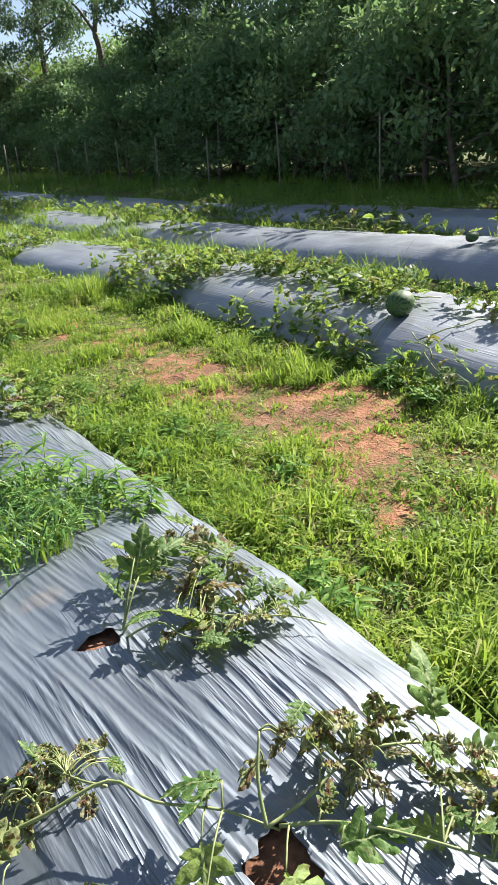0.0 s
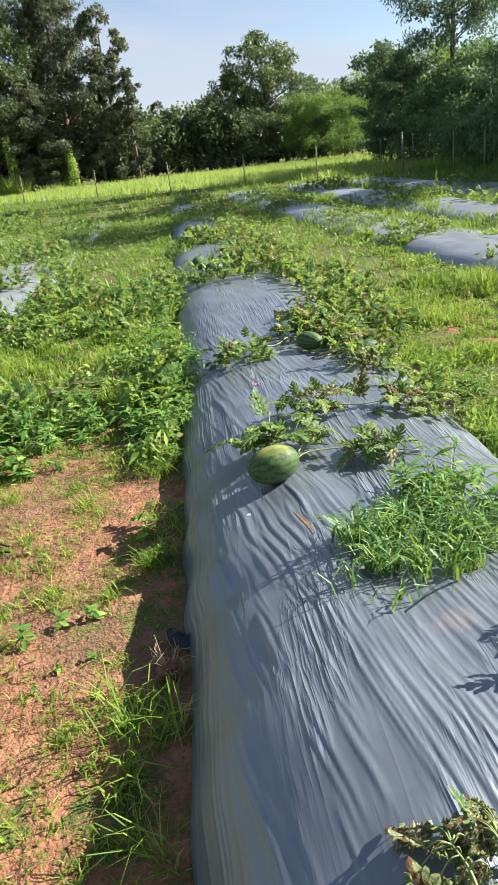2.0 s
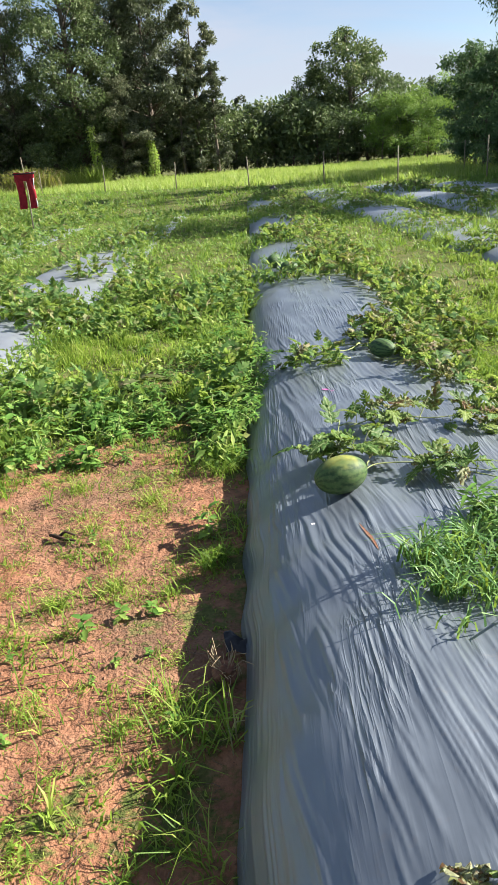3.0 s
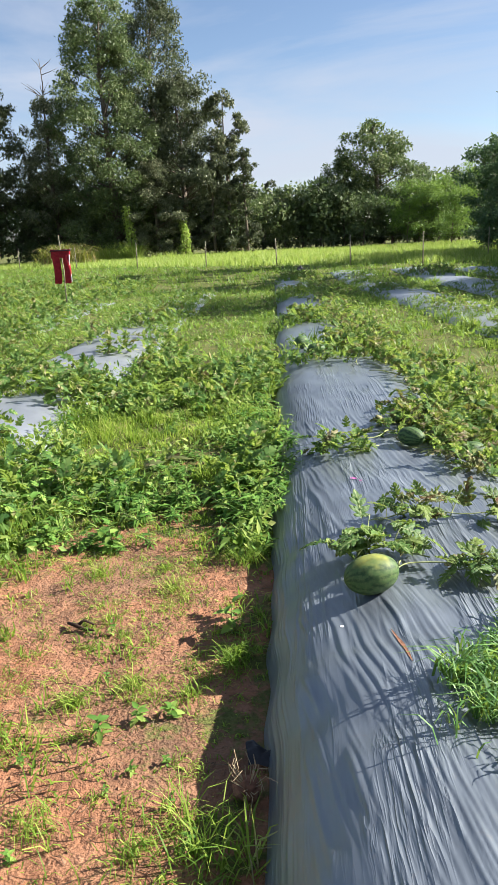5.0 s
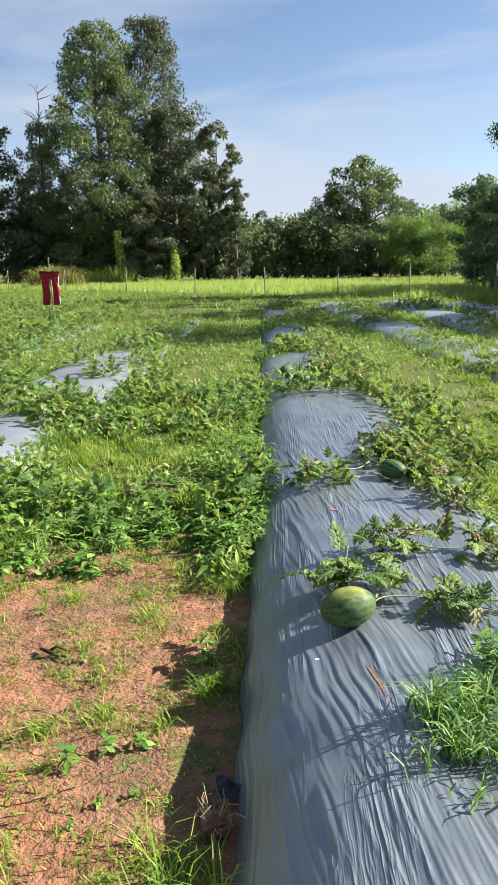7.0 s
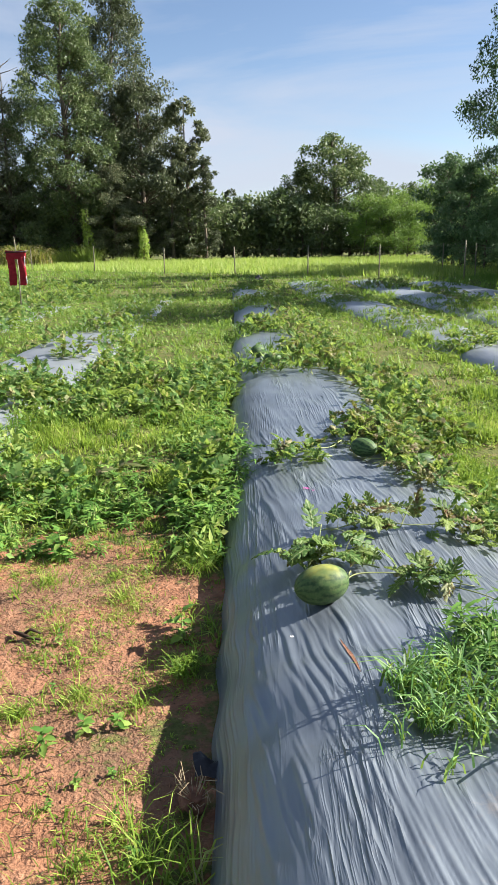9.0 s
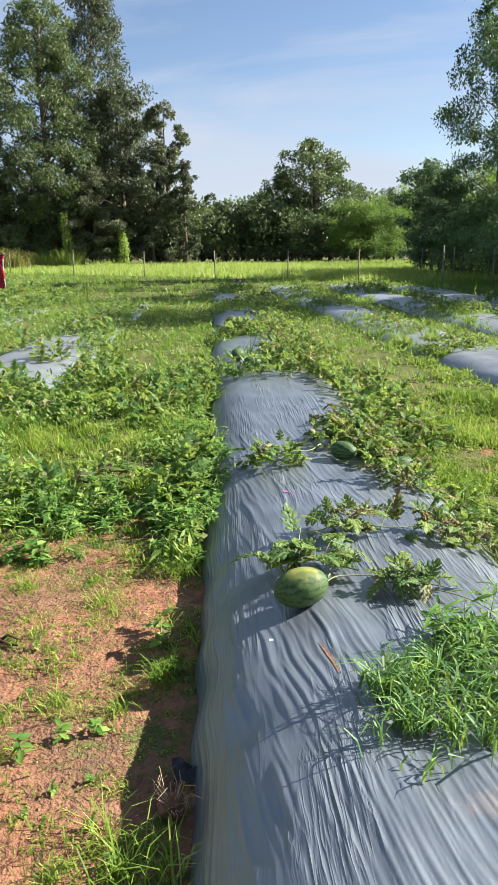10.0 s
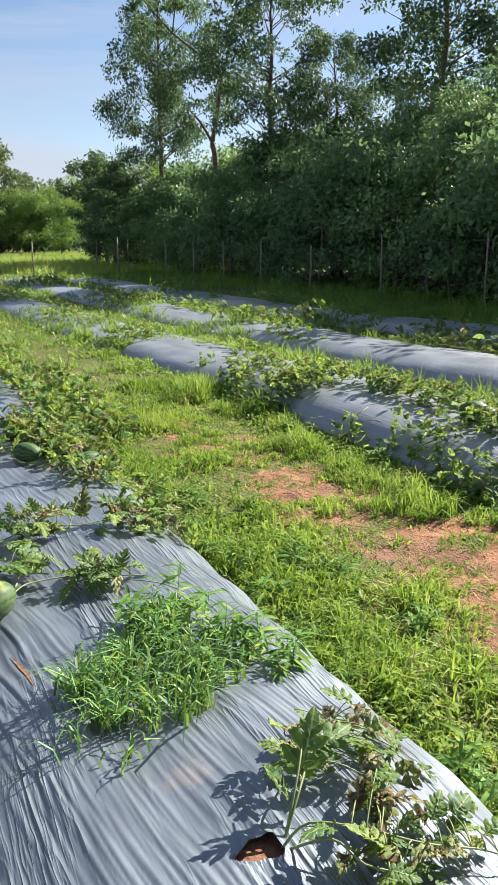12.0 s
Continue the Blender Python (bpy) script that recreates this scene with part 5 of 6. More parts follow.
def far_vine(label, centre, spread_x, spread_y, n, z_of, dry, q, size=(0.07, 0.12), up=(0.02, 0.16), group="watermelon vines", stems=3, clear=None, fine=False):
    """A vine seen from farther off: stems, and its green and dry leaves as two parts."""
    cx, cy = centre
    ob = thing("watermelon_vine", label, "watermelon plant", group=group)
    for k in range(stems):
        p = wander((cx + q.normal(0, spread_x * 0.3), cy + q.normal(0, spread_y * 0.3)), q.uniform(0, 6.28), max(spread_x, spread_y) * 1.3, q, z_of, 0.09)
        part("stem", Soup().add(*tube(p, 0.005, 4)).mesh("stem", M_stem, True), ob)
    a, r = q.uniform(0, 6.283, n), q.uniform(0, 1, n) ** 0.55
    lump = 0.5 + fnoise(a * 1.2, r * 0 + cx, 61, 2)
    x, y = cx + spread_x * r * lump * np.cos(a), cy + spread_y * r * lump * np.sin(a)
    if clear:
        k = ~((np.abs(x - clear[0]) < 0.15) & (y > clear[1] - 0.45) & (y < clear[1] + 0.12))
        x, y, n = x[k], y[k], int(k.sum())
    z = np.array([z_of(i, j) for i, j in zip(x, y)]) + q.uniform(*up, n)
    rot = turns(q.uniform(0, 6.283, n), q.uniform(-0.6, 1.2, n), q.uniform(-0.8, 0.8, n))
    s = q.uniform(*size, n)
    isdry = q.uniform(0, 1, n) < dry
    for mask, mat, tm, nm in ((~isdry, M_vine, T_GREEN if fine else L_GREEN, "foliage"), (isdry, M_dryvine, T_DRY if fine else L_DRY, "dry_foliage")):
        if mask.sum() < 3:
            continue
        so, idx = Soup(), np.flatnonzero(mask)
        for k in range(len(tm)):
            j = idx[k::len(tm)]
            if len(j):
                so.add(*stamp(tm[k], np.stack([x, y, z], 1)[j], rot[j], s[j]))
        part(nm, so.mesh(nm, mat, True), ob)
    return ob


q = np.random.default_rng(33)
LV = "tangled watermelon vine, yellowing leaves, on grey film"
for cx, cy, sx, sy, n, dry in ((-0.52, 5.45, 0.26, 0.22, 70, 0.1), (0.12, 5.95, 0.36, 0.5, 260, 0.3), (0.25, 5.3, 0.34, 0.45, 300, 0.38), (0.2, 6.5, 0.35, 0.45, 120, 0.2), (0.50, 4.25, 0.18, 0.4, 60, 0.2), (0.62, 4.9, 0.15, 0.25, 30, 0.1)):
    far_vine(LV, (cx, cy), sx, sy, n, main_z, dry, q, (0.06, 0.115), (0.01, 0.12), clear=(-0.03, 5.47), stems=6, fine=True)
EDGE_NEAR = [(0.66, 7.0, 0.42, 0.6, 240), (0.68, 8.1, 0.45, 0.7, 290), (0.6, 9.3, 0.5, 0.6, 320), (0.10, 10.3, 0.5, 0.5, 300), (0.15, 11.1, 0.5, 0.5, 260), (-0.35, 9.3, 0.45, 0.25, 70), (0.5, 11.7, 0.45, 0.7, 260), (0.4, 12.9, 0.55, 0.7, 220), (0.2, 14.2, 0.7, 0.8, 250), (-0.3, 14.8, 0.6, 0.5, 140), (0.35, 16.4, 0.55, 0.9, 210), (0.3, 18.4, 0.55, 0.9, 200)]
EDGE_FAR = [(0.85, 9.0, 0.35, 0.9, 160), (0.85, 7.4, 0.3, 0.7, 120), (0.2, 21, 0.6, 1.2, 150), (0.1, 23.5, 0.45, 1.2, 120), (0.1, 26, 0.7, 1.5, 150), (-0.2, 28.5, 0.7, 1.2, 130), (-0.6, 14.2, 0.4, 0.6, 110), (-0.7, 20.6, 0.4, 0.9, 110), (-0.6, 28, 0.5, 0.9, 100)]
for cx, cy, sx, sy, n in EDGE_NEAR + EDGE_FAR:
    far_vine("dense watermelon vine spilling over the bed's edge", (cx, cy), sx, sy, n, main_z, 0.14, q, (0.07, 0.14), (0.02, 0.22))
LE = "sunlit watermelon vine with bright upright leaves on film"
EAST_NEAR = [(3.72, 2.2, 0.3, 0.7, 170), (3.62, 3.35, 0.32, 0.6, 190), (3.4, 4.5, 0.42, 0.4, 190), (3.5, 5.3, 0.26, 0.6, 180), (3.5, 6.2, 0.26, 0.6, 190), (3.3, 7.2, 0.45, 0.6, 220), (3.0, 7.0, 0.3, 0.5, 110), (2.78, 4.75, 0.2, 0.35, 80), (2.72, 7.1, 0.25, 0.5, 130), (2.75, 7.9, 0.25, 0.4, 110), (2.66, 4.1, 0.16, 0.4, 70), (2.66, 5.6, 0.12, 0.4, 30)]
EAST_FAR = [(2.68, 3.2, 0.14, 0.4, 50), (2.68, 2.5, 0.14, 0.4, 40), (3.2, 8.2, 0.4, 0.35, 110), (3.2, 12.0, 0.7, 0.6, 200), (3.95, 9.8, 0.25, 0.9, 90), (3.4, 14.8, 0.7, 0.6, 150), (3.3, 16.2, 0.6, 0.9, 170), (3.9, 18.5, 0.4, 1.0, 110), (3.4, 21.5, 0.8, 1.2, 190), (3.6, 24, 0.7, 1.4, 190), (3.0, 26.5, 0.6, 1.2, 120)]
for cx, cy, sx, sy, n in EAST_NEAR + EAST_FAR:
    far_vine(LE, (cx + float(mid_x("east", cy)) - 3.45, cy), sx, sy, n, bed_z("east"), 0.12, q, (0.06, 0.115), (0.02, 0.17))
LM = "patch of green watermelon vine and weeds along the bed"
for cx, cy, sx, sy, n in ((6.1, 13.1, 0.6, 0.5, 90), (6.5, 15.5, 0.4, 1.5, 120), (6.0, 18.6, 0.8, 1.1, 190), (6.4, 5.2, 0.3, 0.5, 60), (6.9, 8.5, 0.4, 2.0, 150), (6.9, 3.5, 0.4, 1.5, 110), (6.5, 23, 0.4, 1.8, 120), (6.0, 28, 0.8, 1.4, 150), (5.5, 10.8, 0.2, 0.8, 50)):
    far_vine(LM, (cx + float(mid_x("east_mid", cy)) - 5.95, cy), sx, sy, n, bed_z("east_mid"), 0.1, q, (0.10, 0.18), (0.02, 0.25))
for cx, cy, sx, sy, n in ((7.6, 9.5, 0.4, 1.2, 130), (7.5, 13, 0.5, 1.6, 150), (9.0, 16.5, 0.4, 1.5, 110), (8.4, 21.1, 0.8, 0.9, 130), (9.4, 8.0, 0.3, 1.4, 110), (7.6, 5.2, 0.3, 0.8, 80)):
    far_vine(LM, (cx + float(mid_x("east_far", cy)) - 8.45, cy), sx, sy, n, bed_z("east_far"), 0.1, q, (0.10, 0.18), (0.02, 0.25))
LW = "dense green vine and weeds covering the mulched bed"
for cx, cy, sx, sy, n in ((-3.6, 5.0, 0.7, 0.7, 170), (-3.2, 8.7, 0.5, 0.5, 150), (-4.1, 8.8, 0.5, 0.5, 110), (-4.2, 9.9, 0.4, 0.5, 90), (-2.6, 10.8, 0.35, 0.9, 150), (-3.0, 13.0, 0.3, 1.0, 90), (-3.6, 16.0, 0.7, 0.8, 190), (-3.6, 17.5, 0.8, 0.9, 170), (-3.7, 22, 0.9, 1.2, 170), (-3.3, 6.1, 0.4, 0.3, 70), (-3.35, 11.4, 0.3, 0.35, 60), (-4.1, 13.2, 0.35, 0.5, 60), (-3.1, 7.9, 0.25, 0.3, 60)):
    far_vine(LW, (cx, cy), sx, sy, n, bed_z("west"), 0.08, q, (0.10, 0.16), (0.02, 0.28))
for cx, cy, half, last in ((-6.5, 9.0, 0.9, 33.0), (-9.35, 15.0, 1.1, 36.0), (-12.5, 24.0, 1.2, 40.0)):
    while cy < last:
        step = 2.7 + 0.08 * cy
        far_vine(LW, (cx + float(q.uniform(-0.2, 0.2)), cy), half, 0.5 * step, 130 if 20.3 < cy < 23.2 and cx > -7 else 300, bed_z("west_mid"), 0.05, q, (0.13, 0.22), (0.02, 0.26))
        cy += step


LP = "upright dark watermelon leaves crowding the weedy strip"
for cx, cy, sx, sy, n in ((-2.9, 4.9, 0.4, 0.35, 90), (-2.2, 5.35, 0.4, 0.3, 70), (-2.75, 5.8, 0.4, 0.3, 70), (-1.25, 5.3, 0.25, 0.4, 60), (-1.1, 6.0, 0.2, 0.35, 50), (-2.2, 8.0, 0.7, 0.4, 120), (-1.4, 8.6, 0.5, 0.5, 110), (-2.9, 8.6, 0.5, 0.5, 110), (-1.9, 9.6, 0.7, 0.5, 120), (-1.2, 10.2, 0.4, 0.7, 110)):
    far_vine(LP, (cx, cy), sx, sy, n, lambda x, y: float(ground_z(x, y)), 0.04, q, (0.09, 0.18), (0.04, 0.24), stems=4)


# upright weeds
def weed_meshes(seed, h, leaf, n, tmpl, branches):
    q = np.random.default_rng(seed)
    st, lv = [], Soup()
    for b in range(branches):
        a, tilt = q.uniform(0, 6.28), (0.0 if b == 0 else q.uniform(0.4, 1.1))
        hh = h * (1 if b == 0 else q.uniform(0.5, 0.95))
        k = np.linspace(0, 1, 5)
        p = np.stack([math.cos(a) * tilt * hh * k ** 1.3, math.sin(a) * tilt * hh * k ** 1.3, hh * k * (1 - 0.25 * tilt * k) - 0.01], 1)
        st.append(Soup().add(*tube(p * [1, 1, 0.92], np.linspace(0.003, 0.0012, 5), 3)).mesh("stem", M_stem, True))
        t = np.linspace(0.12, 1.0, n)
        pos = np.stack([np.interp(t, k, p[:, i]) for i in range(3)], 1)
        yaw = np.arange(n) * 2.4 + q.uniform(0, 1, n)
        lv.add(*stamp(tmpl, pos, turns(yaw, q.uniform(-0.2, 0.9, n), q.uniform(-0.5, 0.5, n)), leaf * q.uniform(0.6, 1.2, n) * (1.2 - 0.4 * t)))
    return st, lv.mesh("foliage", M_weed, True)


WEEDS = [weed_meshes(300, 0.26, 0.095, 13, T_LANCE, 4), weed_meshes(301, 0.20, 0.11, 14, T_LANCE, 4), weed_meshes(302, 0.18, 0.07, 10, T_OVAL, 4), weed_meshes(303, 0.22, 0.15, 6, L_GREEN[1], 3), weed_meshes(304, 0.15, 0.085, 10, T_LANCE, 4)]
SEEDLING = weed_meshes(310, 0.10, 0.048, 12, T_OVAL, 1)


def weed(me, x, y, s, label, name="weed", group="weeds"):
    ob = thing(name, label, "weed", group=group)
    ob.matrix_basis = Matrix.LocRotScale((x, y, main_z(x, y) if abs(x + 0.2) < 0.8 else float(ground_z(x, y))), Euler((w.uniform(-0.1, 0.1), w.uniform(-0.1, 0.1), w.uniform(0, 6.28))), (s, s, s * w.uniform(0.7, 1.1)))
    for st in me[0]:
        part("stem", st, ob)
    part("foliage", me[1], ob)


w = random.Random(12)
for k in range(12):
    weed(WEEDS[3], w.uniform(-3.3, -1.9), w.uniform(4.8, 6.0), w.uniform(0.8, 1.2), "upright watermelon shoot with large lobed leaves")
for k in range(260):
    x, y = w.uniform(-3.2, -0.95), 4.4 + 7 * w.random() ** 1.4
    if (vnoise(x * 1.5, y * 1.5, 77) > 0.45 or x > -1.25) and not (6.2 < y < 7.8 and x < -1.2 and w.random() < 0.8):
        weed(WEEDS[k % 5], x, y, w.uniform(0.6, 1.2), "leafy green upright weed growing among grass")
for k in range(34):
    weed(WEEDS[k % 5], w.uniform(-1.35, -0.88), 4.8 + 1.8 * w.random(), w.uniform(0.6, 1.0), "dark leafy weed crowding the bed's edge")
for k in range(36):
    weed(WEEDS[(0, 1, 4)[k % 3]], 0.64 + 0.6 * w.random() ** 1.4, 1.7 + 3.4 * w.random(), w.uniform(0.5, 0.9), "leafy green weed along the film's edge")
for k in range(28):
    weed(WEEDS[k % 5], 2.35 + 0.4 * w.random(), 2.2 + 9 * w.random(), w.uniform(0.6, 1.0), "bright leafy weed beside the mulched bed")
for k in range(20):
    weed(WEEDS[k % 5], -3.4 + 0.5 * w.random(), 4.6 + 4 * w.random(), w.uniform(0.8, 1.3), "leafy green upright weed growing among grass")
for x, y, s in ((-1.17, 3.45, 1.6), (-1.60, 2.74, 1.0), (-1.48, 2.84, 0.9), (-1.36, 2.86, 0.9), (-1.72, 3.45, 0.6), (-1.45, 2.55, 0.5), (-1.52, 2.45, 0.4), (-1.22, 2.25, 0.6), (-1.66, 3.1, 0.4), (-1.85, 2.6, 0.5), (-1.34, 2.6, 0.45), (-1.3, 2.4, 0.5), (-1.75, 2.2, 0.5)):
    weed(SEEDLING, x, y, s, "young green seedling in bare orange soil", "seedling", "seedlings")


# single grass tufts on soil and on the film
def tuft_blades(x, y, z, n, h, wd, rad, lean=0.9, seed=0):
    q = np.random.default_rng(400 + seed)
    a, r = q.uniform(0, 6.283, n), np.abs(q.normal(0, rad, n))
    return blades(x + np.cos(a) * r, y + np.sin(a) * r, np.full(n, z - 0.01), np.full(n, h), wd, q, lean, 3)


def tuft_group(name, label, rows, wd, lean, z_of, seed, mat):
    so = Soup()
    for k, (x, y, n, h, rad) in enumerate(rows):
        so.add(*tuft_blades(x, y, z_of(x, y), n, h, wd, rad, lean, seed + k))
    return tagged(new(name, so.mesh(name, mat)), label, "grass", kind="stuff")


w = random.Random(31)
rows = [(-1.16, 3.2, 70, 0.13, 0.04), (-1.12, 3.28, 50, 0.12, 0.03), (-1.75, 2.95, 90, 0.10, 0.06), (-1.55, 3.05, 70, 0.09, 0.05), (-1.30, 2.98, 40, 0.09, 0.04), (-1.95, 2.7, 70, 0.09, 0.06), (-1.25, 2.35, 24, 0.15, 0.05), (-1.18, 2.2, 20, 0.17, 0.04), (-1.4, 2.2, 50, 0.10, 0.06), (-1.7, 2.3, 60, 0.10, 0.06), (-1.5, 3.9, 60, 0.10, 0.05), (-1.9, 4.05, 80, 0.10, 0.06), (-1.15, 4.2, 70, 0.15, 0.05), (-1.1, 1.75, 18, 0.2, 0.03), (-1.25, 1.5, 24, 0.16, 0.05), (-1.7, 1.7, 60, 0.09, 0.06)]
rows += [(w.uniform(1.2, 2.35), w.uniform(1.9, 5.0), w.randint(12, 40), w.uniform(0.03, 0.07), 0.05) for k in range(70)]
rows += [(w.uniform(-2.6, -1.1), w.uniform(1.2, 4.8), w.randint(10, 34), w.uniform(0.025, 0.065), 0.05) for k in range(230)]
tuft_group("sparse_grass", "small green grass tufts scattered on bare soil", [(x, y, int(n * 1.5), h * 0.75, r * 1.2) for x, y, n, h, r in rows], 0.0042, 1.3, lambda x, y: float(ground_z(x, y)), 0, M_grass)
M_lush = leaf_mat("lush_grass_blade", [(0.0, (0.034, 0.100, 0.028)), (0.6, (0.110, 0.250, 0.062)), (1.0, (0.270, 0.420, 0.125))], 0.35, 0.5, 0.35)
w = random.Random(5)
rows = []
for k in range(75):
    a, r = w.uniform(0, 6.283), w.random() ** 0.6
    rows.append((-0.17 + 0.27 * r * math.cos(a), 2.45 + 0.28 * r * math.sin(a), w.randint(10, 15), w.uniform(0.05, 0.14), 0.022))
rows += [(-0.42, 2.44, 9, 0.12, 0.03), (-0.47, 2.22, 8, 0.09, 0.03), (0.16, 2.45, 14, 0.09, 0.04), (-0.36, 2.10, 12, 0.07, 0.04)]
tuft_group("grass_clump", "lush grass clump growing through the plastic film", rows, 0.0080, 1.05, lambda x, y: main_z(x, y) + 0.006, 200, M_lush)
w = random.Random(6)
for x, y, s in ((-0.03, 2.82, 0.95), (-0.08, 2.75, 0.85), (0.02, 2.74, 0.8), (-0.02, 2.92, 0.7), (-0.14, 2.70, 0.7), (0.16, 2.45, 0.5), (0.06, 2.86, 1.0), (0.08, 2.66, 0.9), (-0.06, 2.62, 0.8), (0.12, 2.56, 0.8), (0.22, 2.50, 0.8), (0.28, 2.36, 0.75), (0.2, 2.3, 0.6), (-0.10, 2.88, 0.8)):
    weed(WEEDS[(0, 1, 4)[int(abs(x) * 100) % 3]], x, y, s, "upright leafy weed growing through the plastic film")


# litter, stick, clothes
def litter():
    q = np.random.default_rng(8)
    so = Soup()
    n = 2300
    x, y = q.uniform(-2.7, -1.05, n), q.uniform(1.0, 4.9, n)
    for i in range(n):
        a, L = q.uniform(0, 6.28), 0.008 + 0.09 * q.uniform(0, 1) ** 3
        z = float(ground_z(x[i], y[i])) + 0.004
        p = [(x[i], y[i], z), (x[i] + math.cos(a) * L / 2, y[i] + math.sin(a) * L / 2, z + q.uniform(0, 0.008)), (x[i] + math.cos(a + 0.3) * L, y[i] + math.sin(a + 0.3) * L, z)]
        so.add(*tube(p, 0.0012, 3))
    n = 500
    x, y = q.uniform(0.8, 2.6, n), q.uniform(1.0, 6, n)
    for i in range(n):
        a, L = q.uniform(0, 6.28), q.uniform(0.02, 0.10)
        z = float(ground_z(x[i], y[i])) + 0.004
        so.add(*tube([(x[i], y[i], z), (x[i] + math.cos(a) * L / 2, y[i] + math.sin(a) * L / 2, z + 0.006), (x[i] + math.cos(a + 0.3) * L, y[i] + math.sin(a + 0.3) * L, z)], 0.0016, 3))
    tagged(new("dry_litter", so.mesh("dry_litter", M_drystick)), "dry dark stalks scattered on the soil", "litter", kind="stuff")


M_crumb = plain_mat("soil_crumb", (0.13, 0.07, 0.042), (0.34, 0.175, 0.10), 60, 0.95, 0.5, 0.004)


def crumbs():
    """Loose lumps of soil."""
    q = np.random.default_rng(18)
    n = 1900
    x, y = q.uniform(-2.8, -1.0, n), q.uniform(0.9, 4.9, n)
    k = q.uniform(0, 1, n) < 0.15 + bare(x, y)
    x, y = x[k], y[k]
    n = len(x)
    r = 0.002 + 0.008 * q.uniform(0, 1, n) ** 3
    d = np.array([(1, 0, 0), (0, 1, 0), (-1, 0, 0), (0, -1, 0), (0, 0, 1)], float)
    v = d[None] * (r[:, None] * q.uniform(0.6, 1.3, (n, 5)))[:, :, None] + np.stack([x, y, ground_z(x, y) + 0.001], 1)[:, None]
    f = np.arange(n)[:, None, None] * 5 + np.array([(0, 1, 4), (1, 2, 4), (2, 3, 4), (3, 0, 4)])[None]
    tagged(new("soil_crumbs", mesh_of("soil_crumbs", v.reshape(-1, 3), f.reshape(-1, 3), M_crumb)), "loose crumbs of orange soil on the ground", "soil", kind="stuff")


crumbs()
M_drystick = plain_mat("dry_stalk", (0.07, 0.045, 0.03), (0.22, 0.16, 0.10), 30, 0.9, 0.3, 0.002)
litter()
so = Soup().add(*tube([(-1.945, 3.545, 0.02), (-1.90, 3.50, 0.035), (-1.86, 3.49, 0.02), (-1.80, 3.455, 0.03)], [0.007, 0.010, 0.008, 0.004], 7)).add(*tube([(-1.89, 3.50, 0.03), (-1.86, 3.515, 0.05), (-1.81, 3.50, 0.035)], [0.008, 0.007, 0.004], 6))
M_darkstick = plain_mat("dark_bark", (0.018, 0.011, 0.008), (0.075, 0.042, 0.026), 40, 0.9, 0.4, 0.003)
tagged(new("dead_stick", so.mesh("dead_stick", M_darkstick, True)), "short dark broken stick lying on orange soil", "stick")

# fruit on the other beds
def bed_melon(key, x, y, length, dia, turn, label):
    melon(x, y, on_bed(key, x, y) - 0.01, length, dia, turn, label)


bed_melon("east", 3.12, 4.03, 0.26, 0.20, 20, "dark green watermelon on film among bright vines")
bed_melon("east", 3.32, 4.8, 0.24, 0.18, -30, "pale green watermelon half hidden by leaves")
bed_melon("east_mid", 5.85, 5.75, 0.22, 0.12, 15, "dark watermelon lying on shaded grey film")
bed_melon("main", -0.62, 15.6, 0.26, 0.2, 0, "dark green watermelon on the bed's film")
bed_melon("main", -0.52, 14.7, 0.26, 0.2, 20, "dark green watermelon on the bed's film")
bed_melon("main", -0.48, 9.75, 0.25, 0.19, 30, "dark green watermelon shaded by vine leaves")
bed_melon("main", -0.64, 10.7, 0.25, 0.19, 60, "dark green watermelon shaded by vine leaves")
melon(0.33, 5.25, on_bed("main", 0.33, 5.25) - 0.03, 0.21, 0.15, 10, "pale watermelon half hidden by withered vine", 0.0, M_melon)


